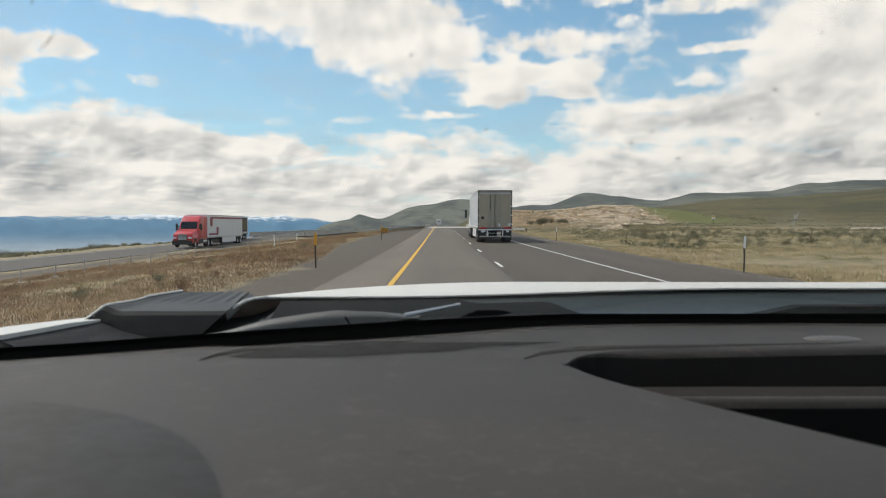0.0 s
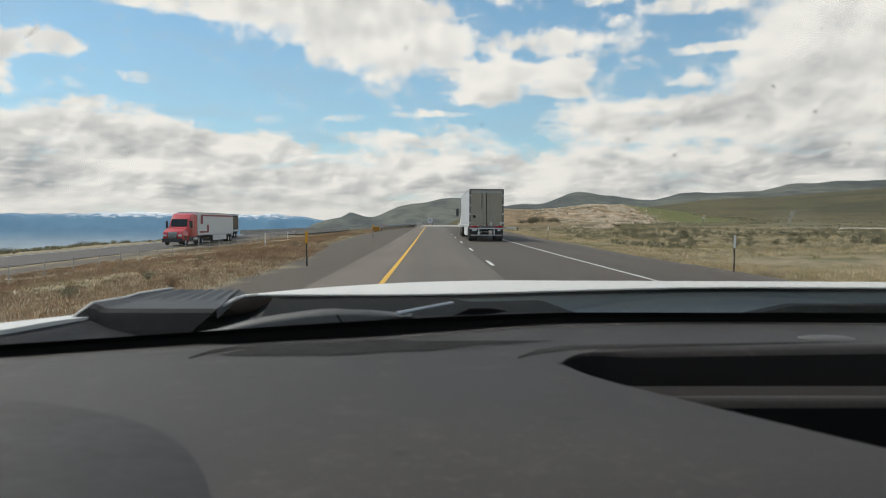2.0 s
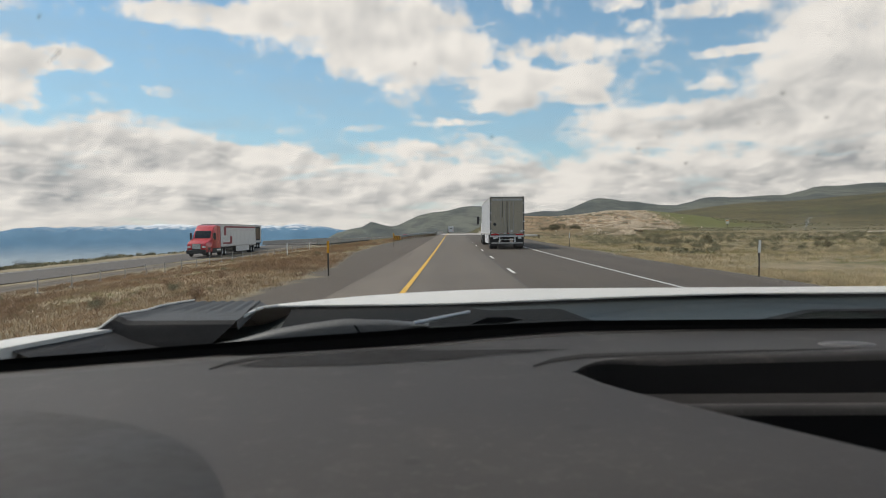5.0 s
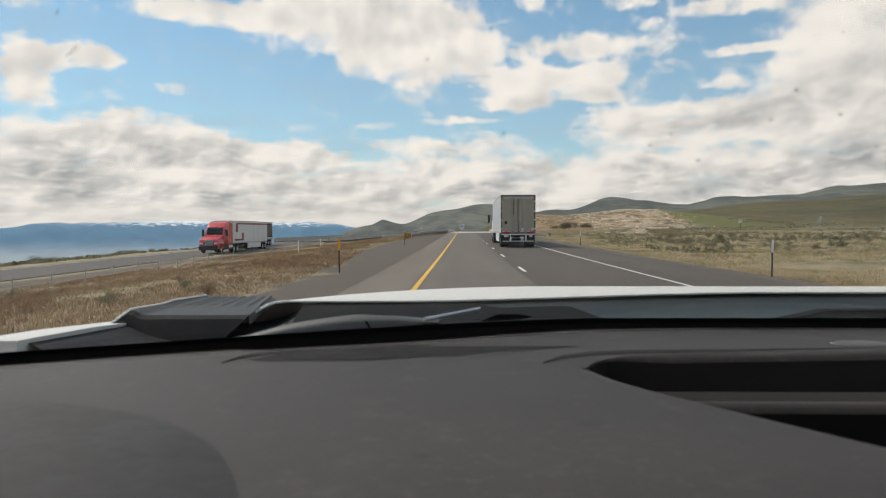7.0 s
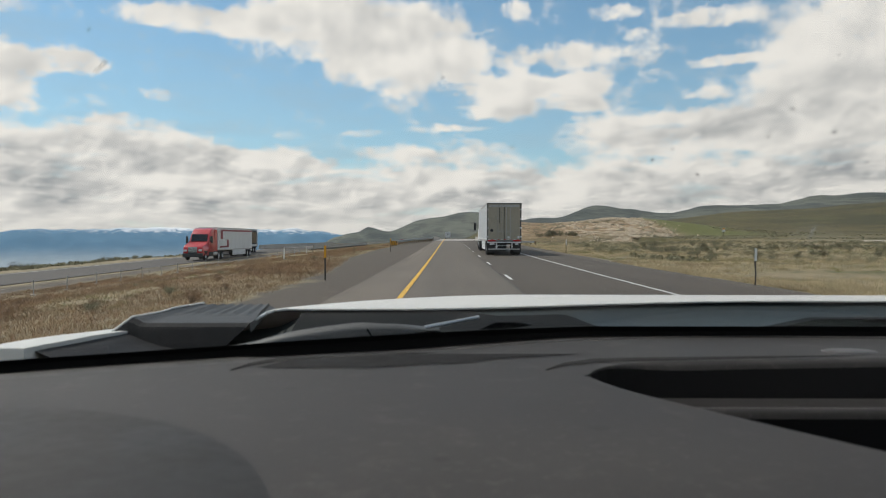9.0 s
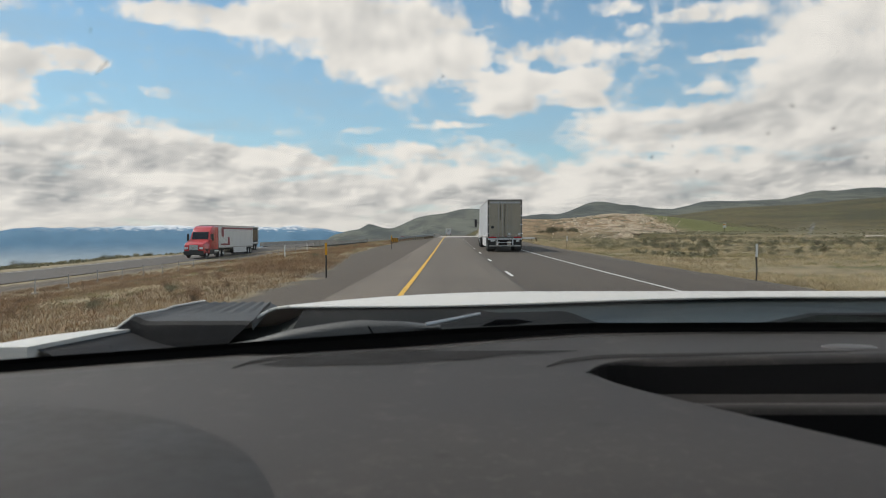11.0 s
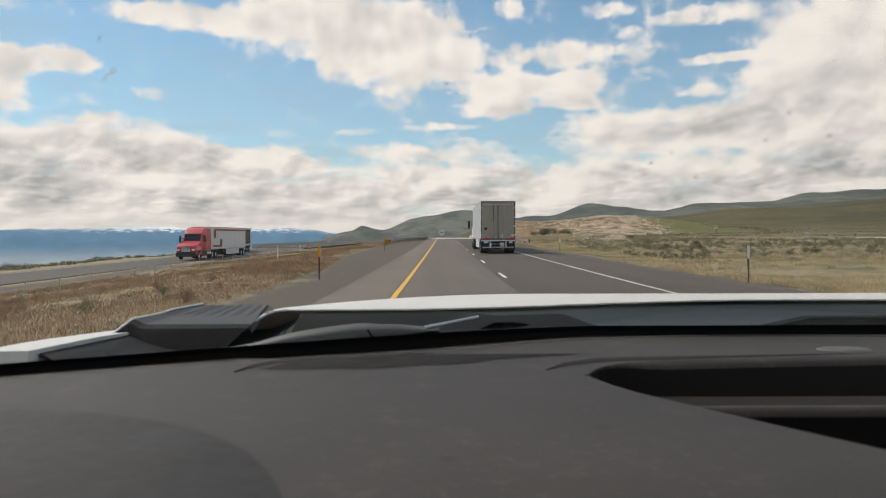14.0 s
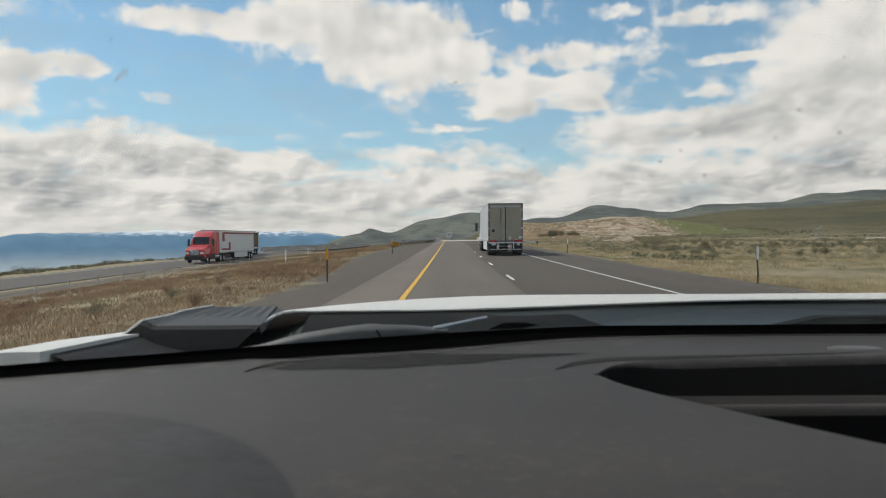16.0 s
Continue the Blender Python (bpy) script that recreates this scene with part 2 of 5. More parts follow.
def ground_material():
    m, k, b = material("steppe", 0.95)
    p = obj(k)
    x, y, z = k.split(p)
    far = k.vec("LENGTH", p)
    fine = k.noise(p, 3.0, 6, 0.7)
    mid = k.noise(p, 0.22, 5, 0.6)
    wide = k.noise(p, 0.012, 6, 0.6)
    dry = k.mix(k.ramp(fine, 0.3, 0.7), (0.215, 0.168, 0.095), (0.36, 0.285, 0.165))
    green = k.mix(k.ramp(fine, 0.3, 0.7), (0.070, 0.075, 0.020), (0.165, 0.140, 0.048))
    sage = k.mix(k.ramp(mid, 0.35, 0.65), (0.085, 0.082, 0.055), (0.20, 0.18, 0.10))
    gravel = k.mix(k.ramp(k.noise(p, 14.0, 5, 0.75), 0.3, 0.7), (0.060, 0.0485, 0.037), (0.140, 0.112, 0.084))
    side = k.ramp(k.math("ADD", x, k.math("MULTIPLY", mid, 8.0)), 12.0, 22.0)
    c = k.mix(k.ramp(mid, 0.42, 0.62), dry, k.mix(0.5, dry, sage))
    c = k.mix(k.math("MULTIPLY", side, k.ramp(mid, 0.44, 0.66, 0.0, 0.85)), c, green)
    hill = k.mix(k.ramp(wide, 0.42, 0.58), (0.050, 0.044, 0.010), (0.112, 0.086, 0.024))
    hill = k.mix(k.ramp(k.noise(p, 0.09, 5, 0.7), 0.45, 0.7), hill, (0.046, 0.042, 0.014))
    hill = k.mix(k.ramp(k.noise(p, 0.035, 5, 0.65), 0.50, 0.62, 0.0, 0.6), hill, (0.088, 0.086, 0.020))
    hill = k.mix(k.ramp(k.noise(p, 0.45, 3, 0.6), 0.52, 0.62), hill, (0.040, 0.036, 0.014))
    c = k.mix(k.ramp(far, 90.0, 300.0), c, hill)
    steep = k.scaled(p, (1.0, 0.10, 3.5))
    # ridges: sage grey-green, with air haze painted in as a bluer grey
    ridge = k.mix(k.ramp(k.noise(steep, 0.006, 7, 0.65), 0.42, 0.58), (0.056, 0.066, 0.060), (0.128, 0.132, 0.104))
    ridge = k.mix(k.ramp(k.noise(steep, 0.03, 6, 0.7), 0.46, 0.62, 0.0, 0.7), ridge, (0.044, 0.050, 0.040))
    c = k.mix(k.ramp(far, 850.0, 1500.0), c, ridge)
    valley = k.mix(k.ramp(k.noise(k.scaled(p, (0.4, 1.4, 1)), 0.01, 6, 0.7), 0.35, 0.65), (0.075, 0.10, 0.10), (0.13, 0.14, 0.12))
    c = k.mix(k.math("MULTIPLY", k.ramp(z, -35.0, -80.0), k.ramp(x, -200.0, -500.0)), c, valley)
    edge_x = k.math("ADD", x, k.math("MULTIPLY", k.math("SUBTRACT", k.noise(p, 0.12, 5, 0.65), 0.5), 16.0))
    # dug bank of tan soil with pale rubble
    soil = k.mix(k.ramp(k.noise(p, 0.25, 6, 0.7), 0.35, 0.65), (0.19, 0.118, 0.058), (0.33, 0.225, 0.12))
    rubble = k.math("MULTIPLY", k.ramp(k.noise(p, 0.32, 6, 0.8), 0.47, 0.60), k.ramp(x, 34.0, 52.0, 0.2, 0.85))
    soil = k.mix(rubble, soil, (0.54, 0.45, 0.33))
    soil = k.mix(k.ramp(k.noise(p, 0.2, 6, 0.75), 0.53, 0.62), soil, (0.085, 0.075, 0.04))
    dug = k.math("MULTIPLY", k.math("MULTIPLY", k.ramp(y, 215.0, 250.0), k.ramp(y, 420.0, 360.0)), k.math("MULTIPLY", k.ramp(x, 14.0, 20.0), k.ramp(edge_x, 86.0, 78.0)))
    c = k.mix(dug, c, soil)
    # greener slope beside the bank
    fresh = k.mix(k.ramp(fine, 0.3, 0.7), (0.088, 0.102, 0.018), (0.165, 0.168, 0.042))
    slope = k.math("MULTIPLY", k.math("MULTIPLY", k.ramp(y, 190.0, 240.0), k.ramp(y, 420.0, 340.0)), k.math("MULTIPLY", k.ramp(x, 74.0, 84.0), k.ramp(x, 170.0, 130.0)))
    c = k.mix(k.math("MULTIPLY", k.math("MULTIPLY", slope, k.ramp(edge_x, 112.0, 92.0)), 0.75), c, fresh)
    # stony strip between the fence and the opposite carriageway
    stony = k.math("MULTIPLY", k.ramp(x, -30.0, -27.0), k.ramp(k.math("ADD", x, k.math("MULTIPLY", mid, 6.0)), -21.0, -24.5))
    c = k.mix(k.math("MULTIPLY", stony, k.ramp(y, 150.0, 120.0)), c, gravel)
    # bare verge of crushed stone beside the pavement
    edge = k.math("ADD", x, k.math("MULTIPLY", k.math("SUBTRACT", k.noise(p, 0.3, 5, 0.7), 0.5), 5.0))
    left_verge = k.ramp(k.math("ADD", edge, k.ramp(y, 22.0, 60.0, 0.0, 2.6)), -5.9, -4.9)
    right_verge = k.ramp(edge, 11.5, 10.7)
    near = k.ramp(y, 420.0, 330.0)
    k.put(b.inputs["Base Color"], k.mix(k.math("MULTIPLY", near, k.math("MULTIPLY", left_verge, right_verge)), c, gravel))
    bump(k, b, fine, 0.6, 0.08)
    return m


def concrete_material(name, lo, hi):
    m, k, b = material(name, 0.85)
    p = obj(k)
    f = k.ramp(k.noise(p, 0.8, 6, 0.65), 0.3, 0.7)
    drip = k.ramp(k.noise(k.scaled(p, (1.0, 3.0, 0.25)), 2.0, 5, 0.7), 0.5, 0.75)
    c = k.mix(f, lo, hi)
    c = k.mix(k.math("MULTIPLY", drip, 0.45), c, tuple(v * 0.45 for v in lo))
    k.put(b.inputs["Base Color"], c)
    bump(k, b, k.noise(p, 40.0, 4, 0.6), 0.3, 0.005)
    return m


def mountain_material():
    """Far blue range with snow on its upper slopes; the air's blue is painted into its colour."""
    m, k, b = material("far_range_haze", 1.0)
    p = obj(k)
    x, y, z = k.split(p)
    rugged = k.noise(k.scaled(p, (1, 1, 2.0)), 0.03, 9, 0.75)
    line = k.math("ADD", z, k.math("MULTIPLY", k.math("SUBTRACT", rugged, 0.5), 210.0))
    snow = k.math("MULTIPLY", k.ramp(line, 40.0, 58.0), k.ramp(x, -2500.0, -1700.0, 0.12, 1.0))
    # haze put into the rock colour: blue above, paler towards the foot
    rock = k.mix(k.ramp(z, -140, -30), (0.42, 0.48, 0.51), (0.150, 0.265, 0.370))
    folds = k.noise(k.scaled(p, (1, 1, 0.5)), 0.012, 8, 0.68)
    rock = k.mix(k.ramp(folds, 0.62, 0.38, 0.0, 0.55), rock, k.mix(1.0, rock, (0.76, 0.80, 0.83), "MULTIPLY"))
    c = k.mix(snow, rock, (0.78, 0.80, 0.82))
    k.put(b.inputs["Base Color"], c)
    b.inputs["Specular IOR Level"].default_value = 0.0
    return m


def dash_material():
    m, k, b = material("dash_grain", 0.62)
    p = obj(k)
    f = k.noise(p, 3.0, 5, 0.6)
    dust = k.ramp(k.noise(p, 26.0, 6, 0.7), 0.52, 0.75)
    c = k.mix(k.ramp(f, 0.3, 0.7), (0.0109, 0.0104, 0.0107), (0.0143, 0.0137, 0.0140))
    c = k.mix(k.math("MULTIPLY", dust, 0.5), c, (0.042, 0.039, 0.037))
    specks = k.ramp(k.noise(p, 150.0, 4, 0.6), 0.60, 0.72, 0.0, 0.18)
    c = k.mix(specks, c, (0.075, 0.072, 0.068))
    # a dusty patch with crumbs, and two old stains
    patch = k.ramp(k.vec("LENGTH", k.scaled(k.vec("SUBTRACT", p, (0.07, 0.42, 1.358)), (5.0, 8.0, 0.0))), 1.2, 0.2)
    crumbs = k.ramp(k.noise(p, 95.0, 3, 0.6), 0.56, 0.68, 0.0, 0.20)
    c = k.mix(k.math("MULTIPLY", patch, k.math("ADD", crumbs, 0.07)), c, (0.080, 0.075, 0.066))
    for sx, sy, sr in ((0.112, 0.508, 0.011), (-0.006, 0.436, 0.008), (-0.150, 0.640, 0.009)):
        spot = k.vec("LENGTH", k.vec("SUBTRACT", k.vec("ADD", p, k.scaled(k.noise(p, 60.0, 3, 0.6, color=True), (0.008, 0.008, 0.0))), (sx + 0.004, sy + 0.004, 1.358)))
        c = k.mix(k.ramp(spot, sr, sr * 0.3, 0.0, 0.55), c, (0.004, 0.004, 0.004))
    k.put(b.inputs["Base Color"], c)
    b.inputs["Specular IOR Level"].default_value = 0.22
    leather = k.add("ShaderNodeTexVoronoi")
    k.put(leather.inputs["Vector"], p)
    leather.inputs["Scale"].default_value = 420
    bump(k, b, leather.outputs["Distance"], 0.08, 0.0006)
    return m


M = {}
M["asphalt"] = asphalt_material()
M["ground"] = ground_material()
M["concrete"] = concrete_material("pale_concrete", (0.36, 0.33, 0.29), (0.50, 0.46, 0.40))
M["deck"] = concrete_material("deck_concrete", (0.40, 0.37, 0.33), (0.52, 0.48, 0.43))
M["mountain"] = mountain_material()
M["dash"] = dash_material()
M["white_paint"] = plain("white_road_paint", (0.70, 0.69, 0.66), 0.7, vary=0.12, scale=3)
M["yellow_paint"] = plain("yellow_road_paint", (0.72, 0.42, 0.05), 0.7, vary=0.12, scale=3)
M["car_white"] = plain("white_car_paint", (0.67, 0.645, 0.595), 0.5, vary=0.02)
M["cowl_gloss"] = plain("smooth_dark_cowl", (0.022, 0.029, 0.028), 0.45, vary=0.2, scale=5)
M["black_trim"] = plain("black_plastic_trim", (0.022, 0.023, 0.025), 0.5, vary=0.2, scale=20)
M["grey_trim"] = plain("grey_weathered_plastic", (0.036, 0.036, 0.036), 0.65, vary=0.2, scale=20)
M["cowl_grey"] = plain("weathered_cowl", (0.085, 0.086, 0.084), 0.55, vary=0.2, scale=20)
# black parts, and the tray's inside with its shade in the colour
M["black_and_shade"] = plain("black_and_recess_shade", (0.005, 0.005, 0.0055), 0.8, vary=0.2, scale=20)
M["black_and_shade"].node_tree.nodes["Principled BSDF"].inputs["Specular IOR Level"].default_value = 0.12
# smooth vinyl, coloured darker for the shade on the tilted hood
M["hood_vinyl_shade"] = plain("smooth_shaded_vinyl", (0.0094, 0.0090, 0.0088), 0.6, vary=0.12, scale=9, grain=0.05, grain_scale=300)
M["hood_vinyl_shade"].node_tree.nodes["Principled BSDF"].inputs["Specular IOR Level"].default_value = 0.2
M["dash_groove"] = plain("shaded_dash_groove", (0.0085, 0.0085, 0.009), 0.7, vary=0.1, scale=20)
M["dash_groove"].node_tree.nodes["Principled BSDF"].inputs["Specular IOR Level"].default_value = 0.15
M["sensor_grey"] = plain("sensor_cap_grey", (0.026, 0.026, 0.028), 0.6, vary=0.1, scale=20)
# dull cowl step, and painted shade under the hood lip and in the recess
M["cowl_and_shade_dark"] = plain("dull_cowl_and_shade", (0.016, 0.017, 0.017), 0.8, vary=0.2, scale=5)
M["cowl_and_shade_dark"].node_tree.nodes["Principled BSDF"].inputs["Specular IOR Level"].default_value = 0.12
M["dash_panel"] = plain("dark_panel_grain", (0.0062, 0.0062, 0.0066), 0.7, vary=0.15, scale=20)
M["dash_panel"].node_tree.nodes["Principled BSDF"].inputs["Specular IOR Level"].default_value = 0.08
M["vent_black"] = plain("black_vent_plastic", (0.020, 0.020, 0.020), 0.8, vary=0.3, scale=40, grain=0.2)
M["vent_black"].node_tree.nodes["Principled BSDF"].inputs["Specular IOR Level"].default_value = 0.2
M["corner_trim"] = plain("charcoal_corner_trim", (0.019, 0.019, 0.020), 0.75, vary=0.2, scale=20)
M["corner_trim"].node_tree.nodes["Principled BSDF"].inputs["Specular IOR Level"].default_value = 0.2
# light on the tray floor, put in as a slightly lighter brown
M["tray_floor_lit"] = plain("lit_tray_floor_brown", (0.0075, 0.0068, 0.0068), 0.85, vary=0.2, scale=30)
M["tray_floor_lit"].node_tree.nodes["Principled BSDF"].inputs["Specular IOR Level"].default_value = 0.1
M["haze_smear"] = plain("dried_wiper_smear", (0.75, 0.75, 0.73), 0.8)
M["haze_smear"].node_tree.nodes["Principled BSDF"].inputs["Alpha"].default_value = 0.11
M["smear"] = plain("insect_smear", (0.22, 0.20, 0.17), 0.8)
M["smear"].node_tree.nodes["Principled BSDF"].inputs["Alpha"].default_value = 0.4


def glass_material():
    m, k, b = material("clear_glass", 0.0)
    b.inputs["Base Color"].default_value = (0.97, 0.985, 0.98, 1)
    b.inputs["Transmission Weight"].default_value = 1.0
    b.inputs["IOR"].default_value = 1.45
    return m


M["clear_glass"] = glass_material()
M["rubber"] = plain("tyre_rubber", (0.02, 0.02, 0.02), 0.85, vary=0.2)
M["alloy"] = plain("dull_alloy", (0.55, 0.55, 0.55), 0.35, 0.9)
M["steel"] = plain("galvanised_steel", (0.30, 0.30, 0.29), 0.5, 0.5, vary=0.2, scale=3)
M["trailer_white"] = plain("white_trailer_panel", (0.66, 0.665, 0.67), 0.45, vary=0.08, scale=2)
M["door_beige"] = plain("dusty_trailer_door", (0.37, 0.325, 0.25), 0.55, vary=0.12, scale=2)
M["grey_paint"] = plain("grey_frame_paint", (0.40, 0.39, 0.37), 0.5, vary=0.2)
M["frame_dark"] = plain("scuffed_dark_frame", (0.17, 0.16, 0.145), 0.5, vary=0.3)
M["chassis"] = plain("dirty_black_chassis", (0.03, 0.03, 0.03), 0.7, vary=0.3)
M["red_paint"] = plain("red_cab_paint", (0.50, 0.025, 0.03), 0.3, vary=0.06, coat=0.5)
M["red_lens"] = plain("red_lamp_lens", (0.55, 0.03, 0.03), 0.25)
M["maroon"] = plain("maroon_stripe", (0.24, 0.02, 0.035), 0.45)
M["dark_glass"] = plain("dark_vehicle_glass", (0.012, 0.014, 0.016), 0.08, vary=0.1)
M["wood"] = plain("weathered_post_wood", (0.17, 0.125, 0.08), 0.9, vary=0.35, scale=8)
M["dark_steel"] = plain("dark_steel_post", (0.07, 0.06, 0.05), 0.7, 0.2, vary=0.3)
M["post_white"] = plain("white_post_plastic", (0.78, 0.78, 0.75), 0.5, vary=0.06)
M["amber"] = plain("amber_reflector", (0.80, 0.36, 0.01), 0.4, vary=0.08)
M["black_print"] = plain("black_print", (0.02, 0.02, 0.02), 0.6)
M["sage_leaf"] = plain("sage_leaf", (0.245, 0.225, 0.135), 0.9, vary=0.45, scale=2)
M["dark_leaf"] = plain("dark_shrub_leaf", (0.125, 0.118, 0.062), 0.9, vary=0.45, scale=2)
M["straw"] = plain("dry_straw", (0.50, 0.40, 0.235), 0.9, vary=0.4, scale=0.25)
M["median_straw"] = plain("dull_median_straw", (0.385, 0.285, 0.160), 0.9, vary=0.4, scale=0.25)
M["rust_grass"] = plain("rusty_dry_brush", (0.325, 0.205, 0.118), 0.9, vary=0.4, scale=0.25)
M["green_grass"] = plain("green_grass", (0.19, 0.19, 0.055), 0.9, vary=0.4, scale=0.4)
M["stone_grey"] = plain("grey_gravel", (0.24, 0.215, 0.19), 0.9, vary=0.5, scale=9)
M["slim_post"] = plain("weathered_grey_post", (0.36, 0.35, 0.33), 0.6, vary=0.2)
M["track_soil"] = plain("pale_track_soil", (0.46, 0.40, 0.31), 0.95, vary=0.2, scale=0.3)
M["rock"] = plain("pale_rock", (0.60, 0.495, 0.365), 0.9, vary=0.3, scale=1)

# ---- mesh helpers ----


def mesh_object(name, bm, mat, smooth=False):
    me = bpy.data.meshes.new(name)
    bmesh.ops.recalc_face_normals(bm, faces=bm.faces)
    bm.to_mesh(me)
    bm.free()
    me.materials.append(mat)
    if smooth:
        for p in me.polygons:
            p.use_smooth = True
    return new(name, me)


def part(name, bm, mat, parent, label="", smooth=False):
    ob = mesh_object(name, bm, mat, smooth)
    ob.parent = parent
    if label:
        ob["label"] = label
    return ob


def twin(ob, m):
    """Another part on the same mesh, under the same parent."""
    o = new(ob.name, ob.data)
    o.parent = ob.parent
    o.matrix_basis = m
    if "label" in ob:
        o["label"] = ob["label"]
    return o


def box(x0, x1, y0, y1, z0, z1, bevel=0.0, bm=None):
    b = bmesh.new()
    bmesh.ops.create_cube(b, size=1)
    bmesh.ops.scale(b, vec=(x1 - x0, y1 - y0, z1 - z0), verts=b.verts)
    bmesh.ops.translate(b, vec=((x0 + x1) / 2, (y0 + y1) / 2, (z0 + z1) / 2), verts=b.verts)
    if bevel:
        bmesh.ops.bevel(b, geom=list(b.edges), offset=bevel, segments=2, affect="EDGES", profile=0.6)
    return merge(bm, b)


def merge(bm, b):
    if bm is None:
        return b
    base = len(bm.verts)
    bm.verts.ensure_lookup_table()
    vs = [bm.verts.new(v.co) for v in b.verts]
    b.verts.index_update()
    for f in b.faces:
        bm.faces.new([vs[v.index] for v in f.verts])
    b.free()
    return bm


def rod(a, c, r, n=8, r2=None, bm=None):
    a, c = Vector(a), Vector(c)
    b = bmesh.new()
    bmesh.ops.create_cone(b, cap_ends=True, segments=n, radius1=r, radius2=r if r2 is None else r2, depth=(c - a).length)
    q = (c - a).to_track_quat("Z", "Y").to_matrix().to_4x4()
    bmesh.ops.transform(b, matrix=Matrix.Translation((a + c) / 2) @ q, verts=b.verts)
    return merge(bm, b)


def grid(rows, bm=None):
    """A sheet through rows of points."""
    b = bmesh.new() if bm is None else bm
    vs = [[b.verts.new(p) for p in row] for row in rows]
    for r0, r1 in zip(vs, vs[1:]):
        for i in range(len(r0) - 1):
            b.faces.new((r0[i], r0[i + 1], r1[i + 1], r1[i]))
    return b


def prism(outline, axis_from, axis_to, axis="x", bm=None):
    """An outline of two coordinates, drawn out along an axis."""
    b = bmesh.new() if bm is None else bm

    def at(p, s):
        return {"x": (s, p[0], p[1]), "y": (p[0], s, p[1]), "z": (p[0], p[1], s)}[axis]
    v0 = [b.verts.new(at(p, axis_from)) for p in outline]
    v1 = [b.verts.new(at(p, axis_to)) for p in outline]
    n = len(outline)
    for i in range(n):
        b.faces.new((v0[i], v0[(i + 1) % n], v1[(i + 1) % n], v1[i]))
    b.faces.new(v0[::-1])
    b.faces.new(v1)
    return b


def thing(name, label, category, group="", kind="", at=None):
    ob = new(name)
    ob.empty_display_size = 0.2
    if at is not None:
        ob.matrix_basis = at
    return tagged(ob, label, category, group, kind)


def step(a, b, v):
    t = min(1.0, max(0.0, (v - a) / (b - a)))
    return t * t * (3 - 2 * t)


def lerp_table(table, v):
    for (a, fa), (b, fb) in zip(table, table[1:]):
        if v <= b:
            t = max(0.0, (v - a) / (b - a))
            t = t * t * (3 - 2 * t)
            return fa + (fb - fa) * t
    return table[-1][1]


# ---- the land ----
CREST = [(-3.2, 0.03), (-0.75, -0.03), (-0.30, -0.035), (-0.22, -0.018), (-0.165, 0.002), (-0.135, 0.008), (-0.118, 0.0165), (-0.09, 0.010),
         (-0.03, 0.028), (0.035, 0.038), (0.09, 0.026), (0.155, 0.028), (0.21, 0.045), (0.31, 0.034), (0.36, 0.043), (0.44, 0.044),
         (0.50, 0.054), (0.58, 0.055), (0.66, 0.058), (1.2, 0.05), (3.2, 0.03)]
FIELD = [(-3.2, -0.012), (-0.2, -0.02), (0.05, -0.004), (0.15, 0.010), (0.28, 0.024), (0.42, 0.036), (0.62, 0.046), (1.2, 0.035), (3.2, 0.0)]


def road_height(y):
    return 0.95 * step(10, 170, y)


def land(x, y):
    """Height of the open ground."""
    r = math.hypot(x, y)
    th = math.atan2(x, y)
    base = road_height(y) - 0.05
    z = base
    if x < -3:
        z -= 1.72 * step(4.5, 27, -x)
        if x < -42:
            out = -x - 42
            z -= min(112.0, 0.085 * out + 0.02 * max(0, out - 200))
    if x > 9:
        z -= 0.55 * step(9, 14, x) - 0.5 * step(20, 60, x)
    n1 = noise.noise((x * 0.05, y * 0.05, 0)) * 0.35 + noise.noise((x * 0.25, y * 0.25, 3)) * 0.10
    n1 *= 1 - step(160, 520, r)
    off = max(0.0, max(-x - 5.5, x - 9.5))
    opposite = -39.5 < x < -29.0 and y < 420
    z += 0.0 if opposite else n1 * min(1.0, off / 5)
    # ravine under the two bridges
    ravine = step(0, 1, 1 - abs(y - 188) / 46) if x < 60 else 0.0
    z -= 9.0 * ravine
    # cut bank beyond the bridge
    if x > 11:
        bank = step(10, 24, x) * step(222, 285, y) * (1 - step(430, 700, y)) * (1 - step(80, 122, x))
        z += 7.4 * bank * (1 + 0.25 * noise.noise((x * 0.03, y * 0.03, 7)))
    # rolling field, then the ridges
    if r > 150:
        zf = lerp_table(FIELD, th) * 760
        wf = step(150, 760, r) if th > 0.05 else 0.0
        z = z + (zf - z) * wf * step(0.03, 0.16, th)
        zr = lerp_table(CREST, th) * 2700
        zr += (noise.noise((x * 0.003, y * 0.003, 1)) * 2)
        z -= 14 * step(780, 1150, r)
        zr += 9 * (noise.noise((th * 34, r * 0.0006, 5)) + 0.6 * noise.noise((th * 90, r * 0.0009, 6))) * step(1300, 2300, r) * (1 - 0.75 * step(2400, 2700, r))
        wr = step(1250, 2700, r)
        if -2.2 < th < -0.16:
            floor_z = -0.043 * min(r, 2600.0)
            wr *= step(-0.26, -0.16, th)
            z = z + (floor_z - z) * step(600, 1800, r)
        z = z + (zr - z) * wr
        if r > 2700:
            z -= (r - 2700) * 0.03
    return z


